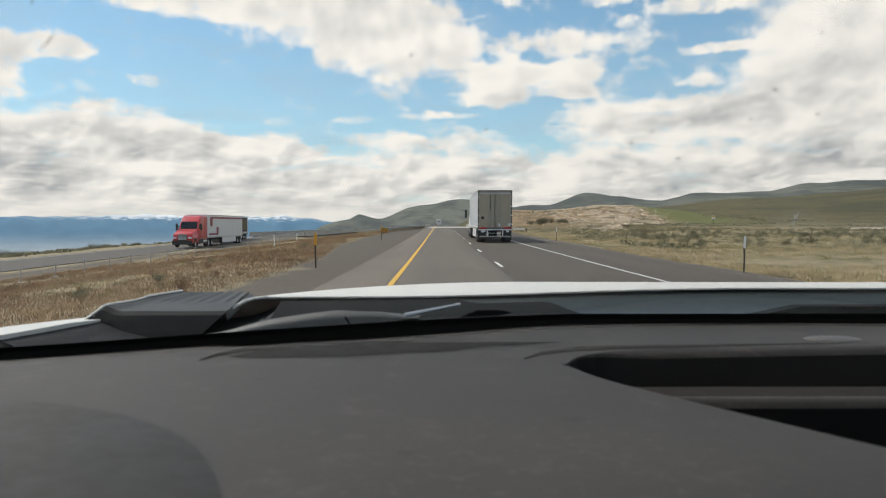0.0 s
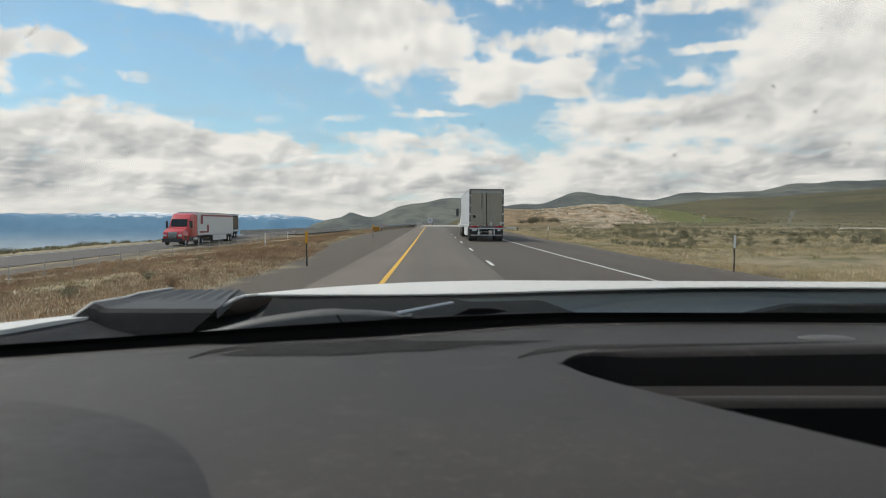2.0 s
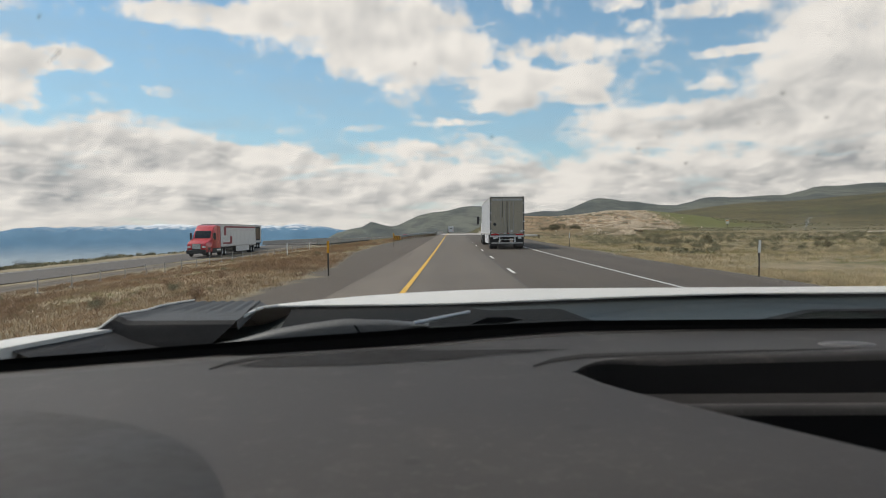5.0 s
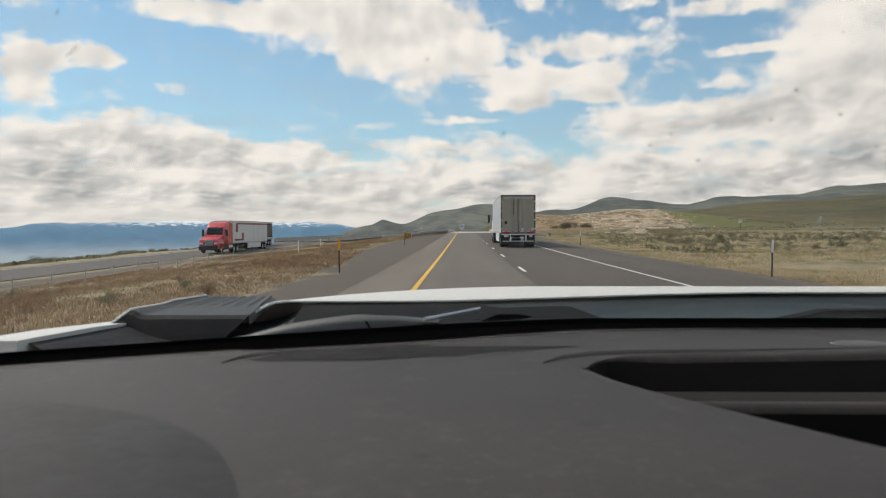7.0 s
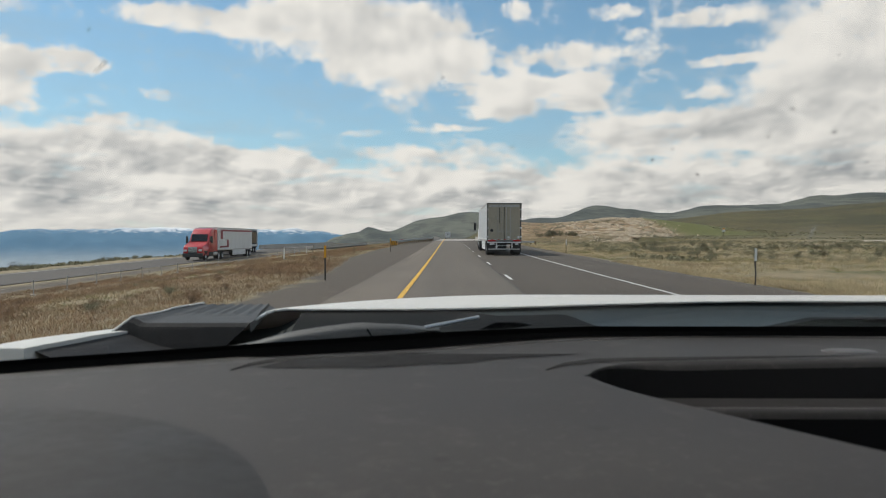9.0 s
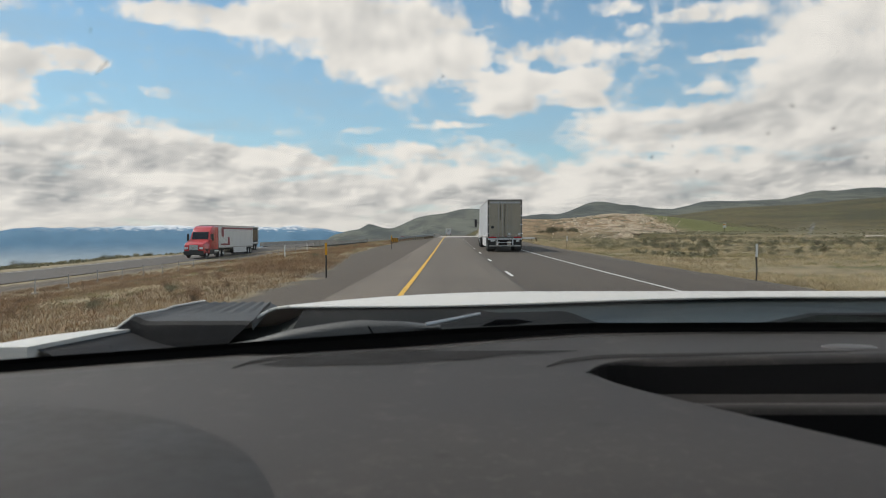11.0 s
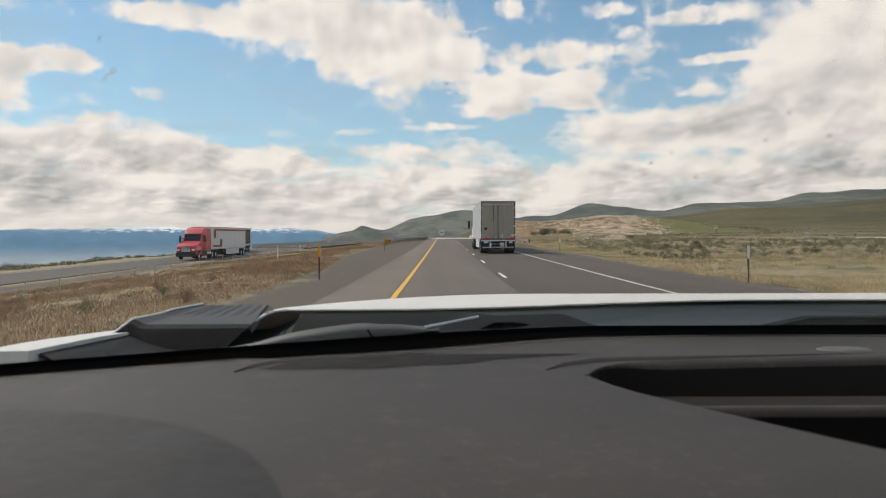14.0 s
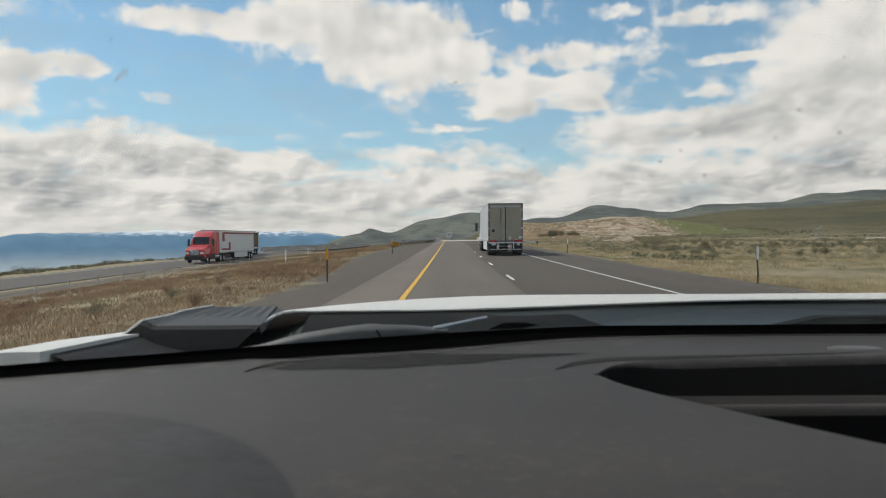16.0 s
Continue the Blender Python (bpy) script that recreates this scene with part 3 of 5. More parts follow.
def build_ground():
    radii = [0.0]
    r = 2.5
    while r < 4700:
        radii.append(r)
        r *= 1.032 if r < 450 else 1.018
    n = 900
    verts, faces = [], []
    for r in radii:
        for i in range(n):
            a = 2 * math.pi * i / n
            x, y = r * math.sin(a), r * math.cos(a)
            verts.append((x, y, land(x, y)))
    for j in range(len(radii) - 1):
        for i in range(n):
            k2 = (i + 1) % n
            faces.append((j * n + i, j * n + k2, (j + 1) * n + k2, (j + 1) * n + i))
    me = bpy.data.meshes.new("ground")
    me.from_pydata(verts, [], faces)
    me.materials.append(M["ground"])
    for p in me.polygons:
        p.use_smooth = True
    me.flip_normals()
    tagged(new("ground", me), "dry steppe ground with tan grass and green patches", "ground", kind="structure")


RANGE = [(-1.2, 0.006), (-0.62, 0.001), (-0.54, 0.0065), (-0.48, 0.009), (-0.42, 0.012), (-0.36, 0.011), (-0.30, 0.009), (-0.255, 0.009),
         (-0.232, 0.0125), (-0.20, 0.008), (-0.15, 0.001), (-0.08, -0.006)]


def build_mountains():
    rows = []
    steps_a, steps_r = 420, 26
    for j in range(steps_r + 1):
        f = j / steps_r
        row = []
        for i in range(steps_a + 1):
            th = -1.15 + 1.1 * i / steps_a
            r = 4150 + 520 * f
            x, y = r * math.sin(th), r * math.cos(th)
            q = noise.fractal((th * 9, f * 1.5, 0.3), 0.9, 2.1, 6)
            ridge = 1 - abs(noise.noise((th * 26, f * 3, 1.7)))
            crest = lerp_table(RANGE, th) * 4600 + 13 + 15 * q * f + 27 * (ridge - 0.65) * f
            z = -260 + (crest + 260) * step(0, 1, 0.35 + 0.65 * f) ** 0.9
            row.append((x, y, z))
        rows.append(row)
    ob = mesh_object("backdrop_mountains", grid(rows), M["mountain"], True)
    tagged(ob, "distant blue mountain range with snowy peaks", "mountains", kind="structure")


build_ground()
build_mountains()

# ---- roads ----
ROAD_L, ROAD_R, YELLOW, DASH, EDGE = -2.95, 9.0, -1.22, 2.20, 5.95
DECK_A, DECK_B = 146.0, 232.0


def strip(x0, x1, y0, y1, lift, pace=4.0, width_steps=6):
    ys = [y0]
    while ys[-1] < y1:
        ys.append(min(y1, ys[-1] + pace))
    return grid([[(x0 + (x1 - x0) * i / width_steps, y, road_height(y) + lift) for i in range(width_steps + 1)] for y in ys])


def sheet(name, x0, x1, y0, y1, lift, mat, parent, label="", width_steps=6):
    return part(name, strip(x0, x1, y0, y1, lift, width_steps=width_steps), mat, parent, label)


road = thing("road", "worn grey asphalt highway with painted lane lines", "road", kind="structure")
sheet("pavement", ROAD_L, ROAD_R, -60, DECK_A, 0.0, M["asphalt"], road)
sheet("pavement", ROAD_L, ROAD_R, DECK_B, 640, 0.0, M["asphalt"], road)
sheet("yellow_edge_line", YELLOW - 0.07, YELLOW + 0.07, -60, 640, 0.012, M["yellow_paint"], road, "solid yellow edge line", 1)
sheet("white_edge_line", EDGE - 0.06, EDGE + 0.06, -60, 640, 0.012, M["white_paint"], road, "solid white edge line", 1)
y = -36.95
while y < 420:
    sheet("lane_dash", DASH - 0.06, DASH + 0.06, y, y + 3.05, 0.012, M["white_paint"], road, "", 1)
    y += 12.19
tar = plain("tar_seam", (0.025, 0.025, 0.025), 0.6)
sheet("tar_seam", 1.98, 2.005, -60, DECK_A, 0.008, tar, road, "", 1)

far_road = thing("opposite_road", "pale asphalt carriageway across the median", "road", kind="structure")


def far_sheet(name, x0, x1, y0, y1, lift, mat):
    ys = [y0 + (y1 - y0) * i / 60 for i in range(61)]
    part(name, grid([[(x0 + (x1 - x0) * i / 3, q, road_height(q) - 1.72 + lift) for i in range(4)] for q in ys]), mat, far_road)


pale_asphalt = plain("pale_asphalt", (0.095, 0.083, 0.070), 0.9, vary=0.15, scale=0.3)
far_sheet("pavement", -38.8, -30.0, -80, DECK_A, 0.0, pale_asphalt)
far_sheet("pavement", -38.8, -30.0, DECK_B, 520, 0.0, pale_asphalt)
far_sheet("white_edge_line", -38.0, -37.85, -80, 520, 0.012, M["white_paint"])

# ---- bridges and barriers ----
BARRIER = [(-0.21, 0.0), (-0.21, 0.08), (-0.11, 0.33), (-0.08, 0.84), (0.08, 0.84), (0.11, 0.33), (0.21, 0.08), (0.21, 0.0)]


def barrier_run(parent, x, y0, y1, base, piece=6.1):
    y = y0
    while y < y1 - 0.5:
        e = min(y1, y + piece)
        z0, z1 = base(y), base(e)
        b = bmesh.new()
        a = [b.verts.new((x + p[0], y + 0.012, z0 + p[1])) for p in BARRIER]
        c = [b.verts.new((x + p[0], e - 0.012, z1 + p[1])) for p in BARRIER]
        for i in range(len(BARRIER) - 1):
            b.faces.new((a[i], a[i + 1], c[i + 1], c[i]))
        b.faces.new(a)
        b.faces.new(c[::-1])
        part("barrier_segment", b, M["concrete"], parent)
        y = e


def build_bridge():
    br = thing("bridge", "pale concrete highway bridge with solid barriers", "bridge", kind="structure")
    part("deck", strip(-3.5, 9.6, DECK_A, DECK_B, 0.004, width_steps=4), M["deck"], br)
    part("slab", box(-3.5, 9.6, DECK_A, DECK_B, 0.3, 0.68), M["concrete"], br)
    for x in (-2.2, 1.0, 4.4, 7.8):
        part("girder", box(x - 0.25, x + 0.25, DECK_A, DECK_B, -1.1, 0.3), M["concrete"], br)
    for y in (168, 190, 211):
        part("pier", box(-2.6, 8.2, y - 0.6, y + 0.6, -9.5, -1.1, 0.1), M["concrete"], br)
    barrier_run(br, -3.25, DECK_A - 3, DECK_B + 8, road_height)
    barrier_run(br, 9.25, DECK_A - 3, DECK_B + 4, road_height)
    for y in (DECK_A, DECK_B - 0.3):
        part("expansion_joint", box(-3, 9, y, y + 0.3, road_height(y) + 0.006, road_height(y) + 0.012), M["black_print"], br)


def build_far_bridge():
    br = thing("opposite_bridge", "concrete and steel girder bridge over a ravine", "bridge", kind="structure")

    part("deck", box(-40, -28.2, DECK_A, DECK_B, -1.16, -0.765), pale_asphalt, br, "worn grey deck")
    for x in (-28.4, -39.8):
        barrier_run(br, x, DECK_A - 3, DECK_B + 4, lambda y: -0.765)
    for x in (-29.5, -32.5, -35.5, -38.5):
        g = box(x - 0.04, x + 0.04, DECK_A, DECK_B, -2.5, -1.16)
        y = DECK_A + 1
        while y < DECK_B - 1:
            box(x - 0.16, x + 0.16, y, y + 0.05, -2.5, -1.16, bm=g)
            y += 2.2
        part("girder", g, M["door_beige"], br)
    for y in (160, 180, 200, 216):
        for x in (-29.5, -33.7, -38):
            part("pier", rod((x, y, -11), (x, y, -2.5), 0.5, 12), M["concrete"], br)
        part("pier_cap", box(-39, -28.5, y - 0.6, y + 0.6, -3.2, -2.5, 0.08), M["concrete"], br)


build_bridge()
build_far_bridge()

W_BEAM = [(0.0, 0.155), (0.03, 0.14), (0.082, 0.085), (0.03, 0.025), (0.02, 0.0), (0.03, -0.025), (0.082, -0.085), (0.03, -0.14), (0.0, -0.155)]


def guardrail(label, path, side, rail_mat="steel", tall=1.0):
    """A W-beam rail on timber posts; side is +1 where its face looks towards +x."""
    gr = thing("guardrail", label, "guardrail", "guardrails by the bridge")
    pts = [Vector((x, y, land(x, y) if abs(y - 146) > 8 else road_height(y))) for x, y in path]
    smooth_pts = []
    for a, c in zip(pts, pts[1:]):
        n = max(1, int((c - a).length / 1.905))
        smooth_pts += [a.lerp(c, i / n) for i in range(n)]
    smooth_pts.append(pts[-1])
    rows = []
    for p in smooth_pts:
        rows.append([(p.x + side * (q[0] + 0.2), p.y, p.z + 0.60 * tall + q[1] * tall) for q in W_BEAM])
        rows[-1] += [(p.x + side * 0.19, p.y, p.z + (0.60 - 0.155) * tall), (p.x + side * 0.19, p.y, p.z + 0.755 * tall)]
    part("rail", grid(rows), M[rail_mat], gr, "galvanised corrugated steel rail")
    post = None
    for p in smooth_pts:
        if post is None:
            post = part("post", box(-0.09, 0.09, -0.075, 0.075, -0.3, 0.72, 0.008), M["wood"], gr)
            block = part("block", box(0.09 if side > 0 else -0.19, 0.19 if side > 0 else -0.09, -0.075, 0.075, 0.44, 0.76, 0.006), M["wood"], gr)
            post.matrix_basis = block.matrix_basis = Matrix.Translation(p)
        else:
            twin(post, Matrix.Translation(p))
            twin(block, Matrix.Translation(p))
    return gr


guardrail("galvanised steel guardrail on timber posts along the median", [(-8.0, 97), (-6.2, 110), (-4.6, 124), (-3.75, 136), (-3.55, 144)], 1)
guardrail("galvanised steel guardrail on timber posts beside the field", [(14.2, 112), (12.6, 119), (10.9, 130), (9.75, 144)], -1)


def hazard_sign():
    at = Matrix.Translation((-7.7, 95.2, land(-7.7, 95.2))) @ Matrix.Diagonal((0.72, 1, 0.9, 1))
    s = thing("hazard_sign", "yellow and black striped end marker on a guardrail", "sign", at=at)
    part("panel", box(-0.70, 0.70, -0.02, 0.0, 0.22, 0.85, 0.004), M["amber"], s, "amber panel")
    for a in (-0.60, -0.27, 0.06, 0.39):
        stripe = prism([(a - 0.08, 0.24), (a + 0.08, 0.24), (a + 0.28, 0.83), (a + 0.12, 0.83)], -0.026, -0.022, "y")
        part("stripe", stripe, M["black_print"], s, "black diagonal stripe")
    part("terminal_box", box(-0.55, 0.60, 0.14, 2.2, 0.25, 0.80, 0.02), M["steel"], s)
    for x in (-0.2, 0.5):
        part("post", box(x - 0.05, x + 0.05, 0.02, 0.12, -0.2, 0.6), M["dark_steel"], s)


hazard_sign()

# ---- roadside posts ----


def delineator(x, y, kind):
    at = Matrix.Translation((x, y, land(x, y)))
    if kind == "white":
        d = thing("delineator_post", "white plastic delineator post at the gravel edge", "post", "roadside delineators", at=at)
        part("post", prism([(-0.05, 0.015), (0.0, -0.012), (0.05, 0.015), (0.05, 0.025), (0.0, 0.0), (-0.05, 0.025)], -0.1, 1.22, "z"), M["post_white"], d)
        part("reflector", box(-0.04, 0.04, -0.02, -0.013, 1.0, 1.18), M["trailer_white"], d)
    else:
        amber = kind == "amber"
        d = thing("delineator_post", ("dark steel post with an amber reflector plate" if amber else "dark steel post with a white reflector plate"),
                  "post", "roadside delineators", at=at)
        part("post", prism([(-0.03, 0), (-0.012, -0.025), (0.012, -0.025), (0.03, 0), (0.022, 0), (0.008, -0.017), (-0.008, -0.017), (-0.022, 0)], -0.2, 1.2, "z"), M["dark_steel"], d)
        part("plate", box(-0.043, 0.043, -0.034, -0.028, 0.82, 1.26, 0.002), M["amber"] if amber else M["post_white"], d)
    return d


delineator(-4.45, 24.5, "amber")
delineator(10.4, 23.3, "steel")
delineator(10.6, 62.0, "steel")
delineator(-5.3, 62.0, "amber")
delineator(-16.0, 66.0, "white")
delineator(-22.0, 105.0, "white")


delineator(-6.9, -63.6, "amber")
for x, y, lean in ((-15.0, -54.0, -1), (-17.5, -46.6, 5), (-13.4, -44.6, 0), (-9.0, -54.6, 13), (-9.5, -40.6, -2)):
    d = delineator(x, y, "white")
    d.matrix_basis = d.matrix_basis @ pose(0, 0, 0, 0, lean, 0)


def crossover_sign(x, y):
    """The sign at the turn-round between the carriageways."""
    s = thing("road_sign", "white turn-round sign with black lettering on a rusty post", "sign", at=Matrix.Translation((x, y, land(x, y))))
    part("panel", box(-0.42, 0.42, -0.012, 0.0, 2.55, 3.12, 0.004), M["post_white"], s, "white metal panel")
    rim = bmesh.new()
    for x0, x1, z0, z1 in ((-0.40, 0.40, 3.085, 3.10), (-0.40, 0.40, 2.57, 2.585), (-0.40, -0.385, 2.585, 3.085), (0.385, 0.40, 2.585, 3.085)):
        box(x0, x1, -0.015, -0.0125, z0, z1, bm=rim)
    part("border", rim, M["black_print"], s, "thin black border")
    part("post", box(-0.05, 0.05, 0.002, 0.07, -0.3, 3.22, 0.006), M["wood"], s, "brown weathered post")
    for i, word in enumerate(("AUTHORIZED", "VEHICLES", "ONLY")):
        text = bpy.data.curves.new("lettering", "FONT")
        text.body, text.size, text.align_x, text.extrude = word, 0.15, "CENTER", 0.001
        text.materials.append(M["black_print"])
        o = new("lettering", text)
        o.parent = s
        o.matrix_basis = pose(0, -0.0145, 2.93 - 0.16 * i, 90, 0, 0) @ Matrix.Diagonal((0.8, 1, 1, 1))


crossover_sign(-13.4, -58.6)


def cable_barrier():
    f = thing("cable_barrier", "low cable barrier on slim steel posts along the median", "fence")
    post = pad = None
    tops = []
    for i in range(46):
        y = -6 + 3.3 * i
        x = -22.6
        p = Vector((x, y, land(x, y)))
        m = Matrix.Translation(p) @ pose(0, 0, 0, random.uniform(-2, 2), random.uniform(-2, 2), 0)
        if post is None:
            post = part("post", box(-0.022, 0.022, -0.018, 0.018, -0.2, 0.84, 0.004), M["slim_post"], f)
            pad = part("footing", rod((0, 0, -0.2), (0, 0, 0.06), 0.17, 12), M["concrete"], f, "pale concrete footing")
            post.matrix_basis, pad.matrix_basis = m, Matrix.Translation(p)
        else:
            twin(post, m)
            twin(pad, Matrix.Translation(p))
        tops.append(p)
    for h in (0.45, 0.6, 0.75):
        w = bmesh.new()
        for a, c in zip(tops, tops[1:]):
            rod(a + Vector((0.045, 0, h)), c + Vector((0.045, 0, h)), 0.0035, 4, bm=w)
        part("cable", w, M["slim_post"], f)


cable_barrier()


def utility_pole(x, y, tall):
    p = thing("utility_pole", "dark timber utility pole with a crossarm", "pole", "far poles", at=Matrix.Translation((x, y, land(x, y))))
    part("pole", rod((0, 0, -0.5), (0, 0, tall), 0.16, 8, 0.11), M["wood"], p)
    part("crossarm", box(-1.1, 1.1, -0.06, 0.06, tall - 0.9, tall - 0.75), M["wood"], p)


utility_pole(-62, 210, 7.0)


def dirt_track():
    """A pale unpaved track that crosses the field and climbs the slope."""
    ends = [(58, 128), (82, 136), (110, 142), (150, 150), (220, 190)]
    pts = []
    for a, c in zip(ends, ends[1:]):
        pts += [(a[0] + (c[0] - a[0]) * i / 14, a[1] + (c[1] - a[1]) * i / 14) for i in range(14)]
    rows = [[(x, y + o, land(x, y + o) + 0.14) for x, y in pts] for o in (-3.5, -1.2, 1.2, 3.5)]
    ob = mesh_object("dirt_track", grid(rows), M["track_soil"], True)
    tagged(ob, "pale unpaved track across the field", "track", kind="structure")


dirt_track()


def field_sign(x, y):
    s = thing("road_sign", "small white and orange sign in the field", "sign", at=Matrix.Translation((x, y, land(x, y))))
    part("panel", box(-0.5, 0.5, -0.03, 0.0, 1.5, 2.7, 0.01), M["post_white"], s)
    part("band", box(-0.4, 0.4, -0.04, -0.034, 2.2, 2.55), M["amber"], s, "orange band")
    part("post", box(-0.05, 0.05, 0.002, 0.08, -0.3, 2.6), M["dark_steel"], s)


field_sign(82, 205)

# ---- trucks ----


def tyre_mesh(r, w):
    prof = [(r * 0.58, -w / 2), (r * 0.9, -w / 2), (r * 0.985, -w * 0.38), (r, -w * 0.2), (r, w * 0.2), (r * 0.985, w * 0.38), (r * 0.9, w / 2), (r * 0.58, w / 2)]
    n = 28
    rows = [[(p[1], p[0] * math.cos(a), p[0] * math.sin(a)) for p in prof] for a in [2 * math.pi * i / n for i in range(n + 1)]]
    return grid(rows)


def rim_mesh(r, w, hub):
    """A dished steel disc with hand holes suggested by a ring of bosses."""
    prof = [(r * 0.6, w * 0.46), (r * 0.55, w * 0.40), (r * 0.5, w * 0.1), (r * 0.22, w * 0.02), (r * 0.2, w * (0.3 + hub)), (0.001, w * (0.3 + hub))]
    n = 24
    b = grid([[(p[1], p[0] * math.cos(a), p[0] * math.sin(a)) for p in prof] for a in [2 * math.pi * i / n for i in range(n + 1)]])
    for i in range(8):
        a = 2 * math.pi * i / 8
        c = Vector((w * 0.05, r * 0.33 * math.cos(a), r * 0.33 * math.sin(a)))
        rod(c, c + Vector((0.05, 0, 0)), 0.022, 6, bm=b)
    return b


def wheels(parent, places, r, w):
    """Each wheel: a tyre under the vehicle with its rim as its own piece; places are (x, y, side)."""
    tm, rm = None, None
    for x, y, side in places:
        m = Matrix.Translation((x, y, r)) @ (pose(0, 0, 0, 0, 0, 180) if side < 0 else Matrix())
        if tm is None:
            t = part("wheel", tyre_mesh(r, w), M["rubber"], parent, "black rubber tyre", True)
            q = part("rim", rim_mesh(r, w, 0.1), M["alloy"], t, "dull metal rim", True)
            tm, rm = t.data, q.data
        else:
            t = new("wheel", tm)
            t.parent = parent
            t["label"] = "black rubber tyre"
            q = new("rim", rm)
            q.parent = t
            q["label"] = "dull metal rim"
        t.matrix_basis = m


def bars(parent, x, y0, z, n, horizontal, size, gap, mat, plane="y"):
    """Unreadable writing as plain bars."""
    b = bmesh.new()
    for i in range(n):
        s = size * (0.75 + 0.5 * ((i * 7) % 5) / 5)
        o = i * gap
        if plane == "y":
            if horizontal:
                box(x + o, x + o + s, y0 - 0.004, y0, z, z + size * 0.9, bm=b)
            else:
                box(x, x + size, y0 - 0.004, y0, z - o - s, z - o, bm=b)
        else:
            if horizontal:
                box(y0, y0 + 0.004, x + o, x + o + s, z, z + size * 0.9, bm=b)
            else:
                box(y0, y0 + 0.004, x, x + size, z - o - s, z - o, bm=b)
    part("lettering", b, mat, parent, "unreadable dark lettering")


def trailer_parts(t, y0, length, door_mat, skirt, rear_detail):
    """A box trailer with its rear end at y0."""
    y1 = y0 + length
    body = box(-1.29, 1.29, y0 + 0.03, y1, 1.16, 4.10, 0.03)
    part("body", body, M["trailer_white"], t, "white ribbed trailer body")
    ribs = bmesh.new()
    y = y0 + 0.6
    while y < y1 - 0.3:
        for s in (-1, 1):
            box(s * 1.295 - 0.008, s * 1.295 + 0.008, y, y + 0.06, 1.3, 3.98, bm=ribs)
        y += 0.62
    part("side_rib", ribs, M["trailer_white"], t)
    part("bottom_rail", box(-1.305, 1.305, y0 + 0.02, y1, 1.10, 1.24, 0.02), M["grey_paint"], t, "grey metal bottom rail")
    part("top_rail", box(-1.305, 1.305, y0 + 0.02, y1, 4.02, 4.115, 0.02), M["grey_paint"], t, "grey metal top rail")
    # rear frame
    f = bmesh.new()
    for x in (-1.3, 1.22):
        box(x, x + 0.08, y0 - 0.05, y0 + 0.03, 1.1, 4.12, bm=f)
    box(-1.3, 1.3, y0 - 0.05, y0 + 0.03, 4.02, 4.12, bm=f)
    box(-1.3, 1.3, y0 - 0.05, y0 + 0.03, 1.02, 1.20, bm=f)
    part("rear_frame", f, M["frame_dark"], t, "scuffed dark grey door frame")
    for s in (-1, 1):
        x0, x1 = (-1.215, -0.012) if s < 0 else (0.012, 1.215)
        door = part("door", box(x0, x1, y0 - 0.02, y0 + 0.03, 1.21, 4.01, 0.01), door_mat, t, "dusty beige rear door")
        if not rear_detail:
            continue
        for x in ((x1 - 0.16, x1 - 0.46) if s < 0 else (x0 + 0.16, x0 + 0.46)):
            r = rod((x, y0 - 0.055, 1.16), (x, y0 - 0.055, 4.06), 0.017, 8)
            for z in (1.3, 2.0, 2.9, 3.8):
                box(x - 0.05, x + 0.05, y0 - 0.06, y0 - 0.02, z - 0.03, z + 0.03, bm=r)
            box(x - 0.03, x + 0.25, y0 - 0.075, y0 - 0.06, 1.86, 1.90, bm=r)
            part("lock_rod", r, M["grey_paint"], door, "steel locking rod with brackets")
        hx = x0 - 0.03 if s < 0 else x1 + 0.03
        for z in (1.45, 2.15, 2.85, 3.6):
            part("hinge", box(hx - 0.08, hx + 0.08, y0 - 0.062, y0 - 0.02, z - 0.05, z + 0.05, 0.008), M["trailer_white"], door, "white strap hinge")
    if rear_detail:
        for gx in (-1.218, 1.218):
            part("door_gap", box(gx - 0.014, gx + 0.014, y0 - 0.053, y0 - 0.046, 1.2, 4.02), M["black_print"], t, "dark gap beside the door")
        part("header_strip", box(-1.1, 1.1, y0 - 0.026, y0 - 0.02, 3.80, 3.97), M["grey_paint"], t, "pale scuffed header strip")
        part("door_seal", box(-0.028, 0.028, y0 - 0.024, y0, 1.21, 4.01), M["black_print"], t, "black rubber door seal")
        bars(t, -0.38, y0 - 0.022, 3.72, 11, False, 0.075, 0.115, M["black_print"])
        part("round_emblem", rod((-0.92, y0 - 0.026, 1.95), (-0.92, y0 - 0.02, 1.95), 0.12, 20), M["chassis"], t, "dark round emblem")
        part("sticker", box(0.25, 0.40, y0 - 0.026, y0 - 0.021, 1.32, 1.50), M["trailer_white"], t, "small white sticker")
        part("sticker", box(1.0, 1.14, y0 - 0.026, y0 - 0.021, 1.32, 1.50), M["trailer_white"], t, "small white sticker")
        for i in range(10):
            part("reflective_tape", box(-1.2 + 0.24 * i, -1.2 + 0.24 * i + 0.12, y0 - 0.062, y0 - 0.052, 1.215, 1.26), M["red_lens"] if i % 2 else M["trailer_white"], t)
        for i in range(9):
            part("top_marker", box(-1.1 + 0.265 * i, -1.1 + 0.265 * i + 0.14, y0 - 0.028, y0 - 0.02, 3.86, 3.9), M["trailer_white"], t, "pale reflective marker")
        for s in (-1, 1):
            part("tail_lamp", box(s * 0.93 - 0.29, s * 0.93 + 0.29, y0 - 0.08, y0 - 0.052, 1.09, 1.19, 0.01), M["red_lens"], t, "red tail lamp cluster")
        part("rear_sill", box(-1.27, 1.27, y0 - 0.075, y0 + 0.05, 0.96, 1.06, 0.01), M["trailer_white"], t, "white steel rear sill")
        # rear guard
        g = bmesh.new()
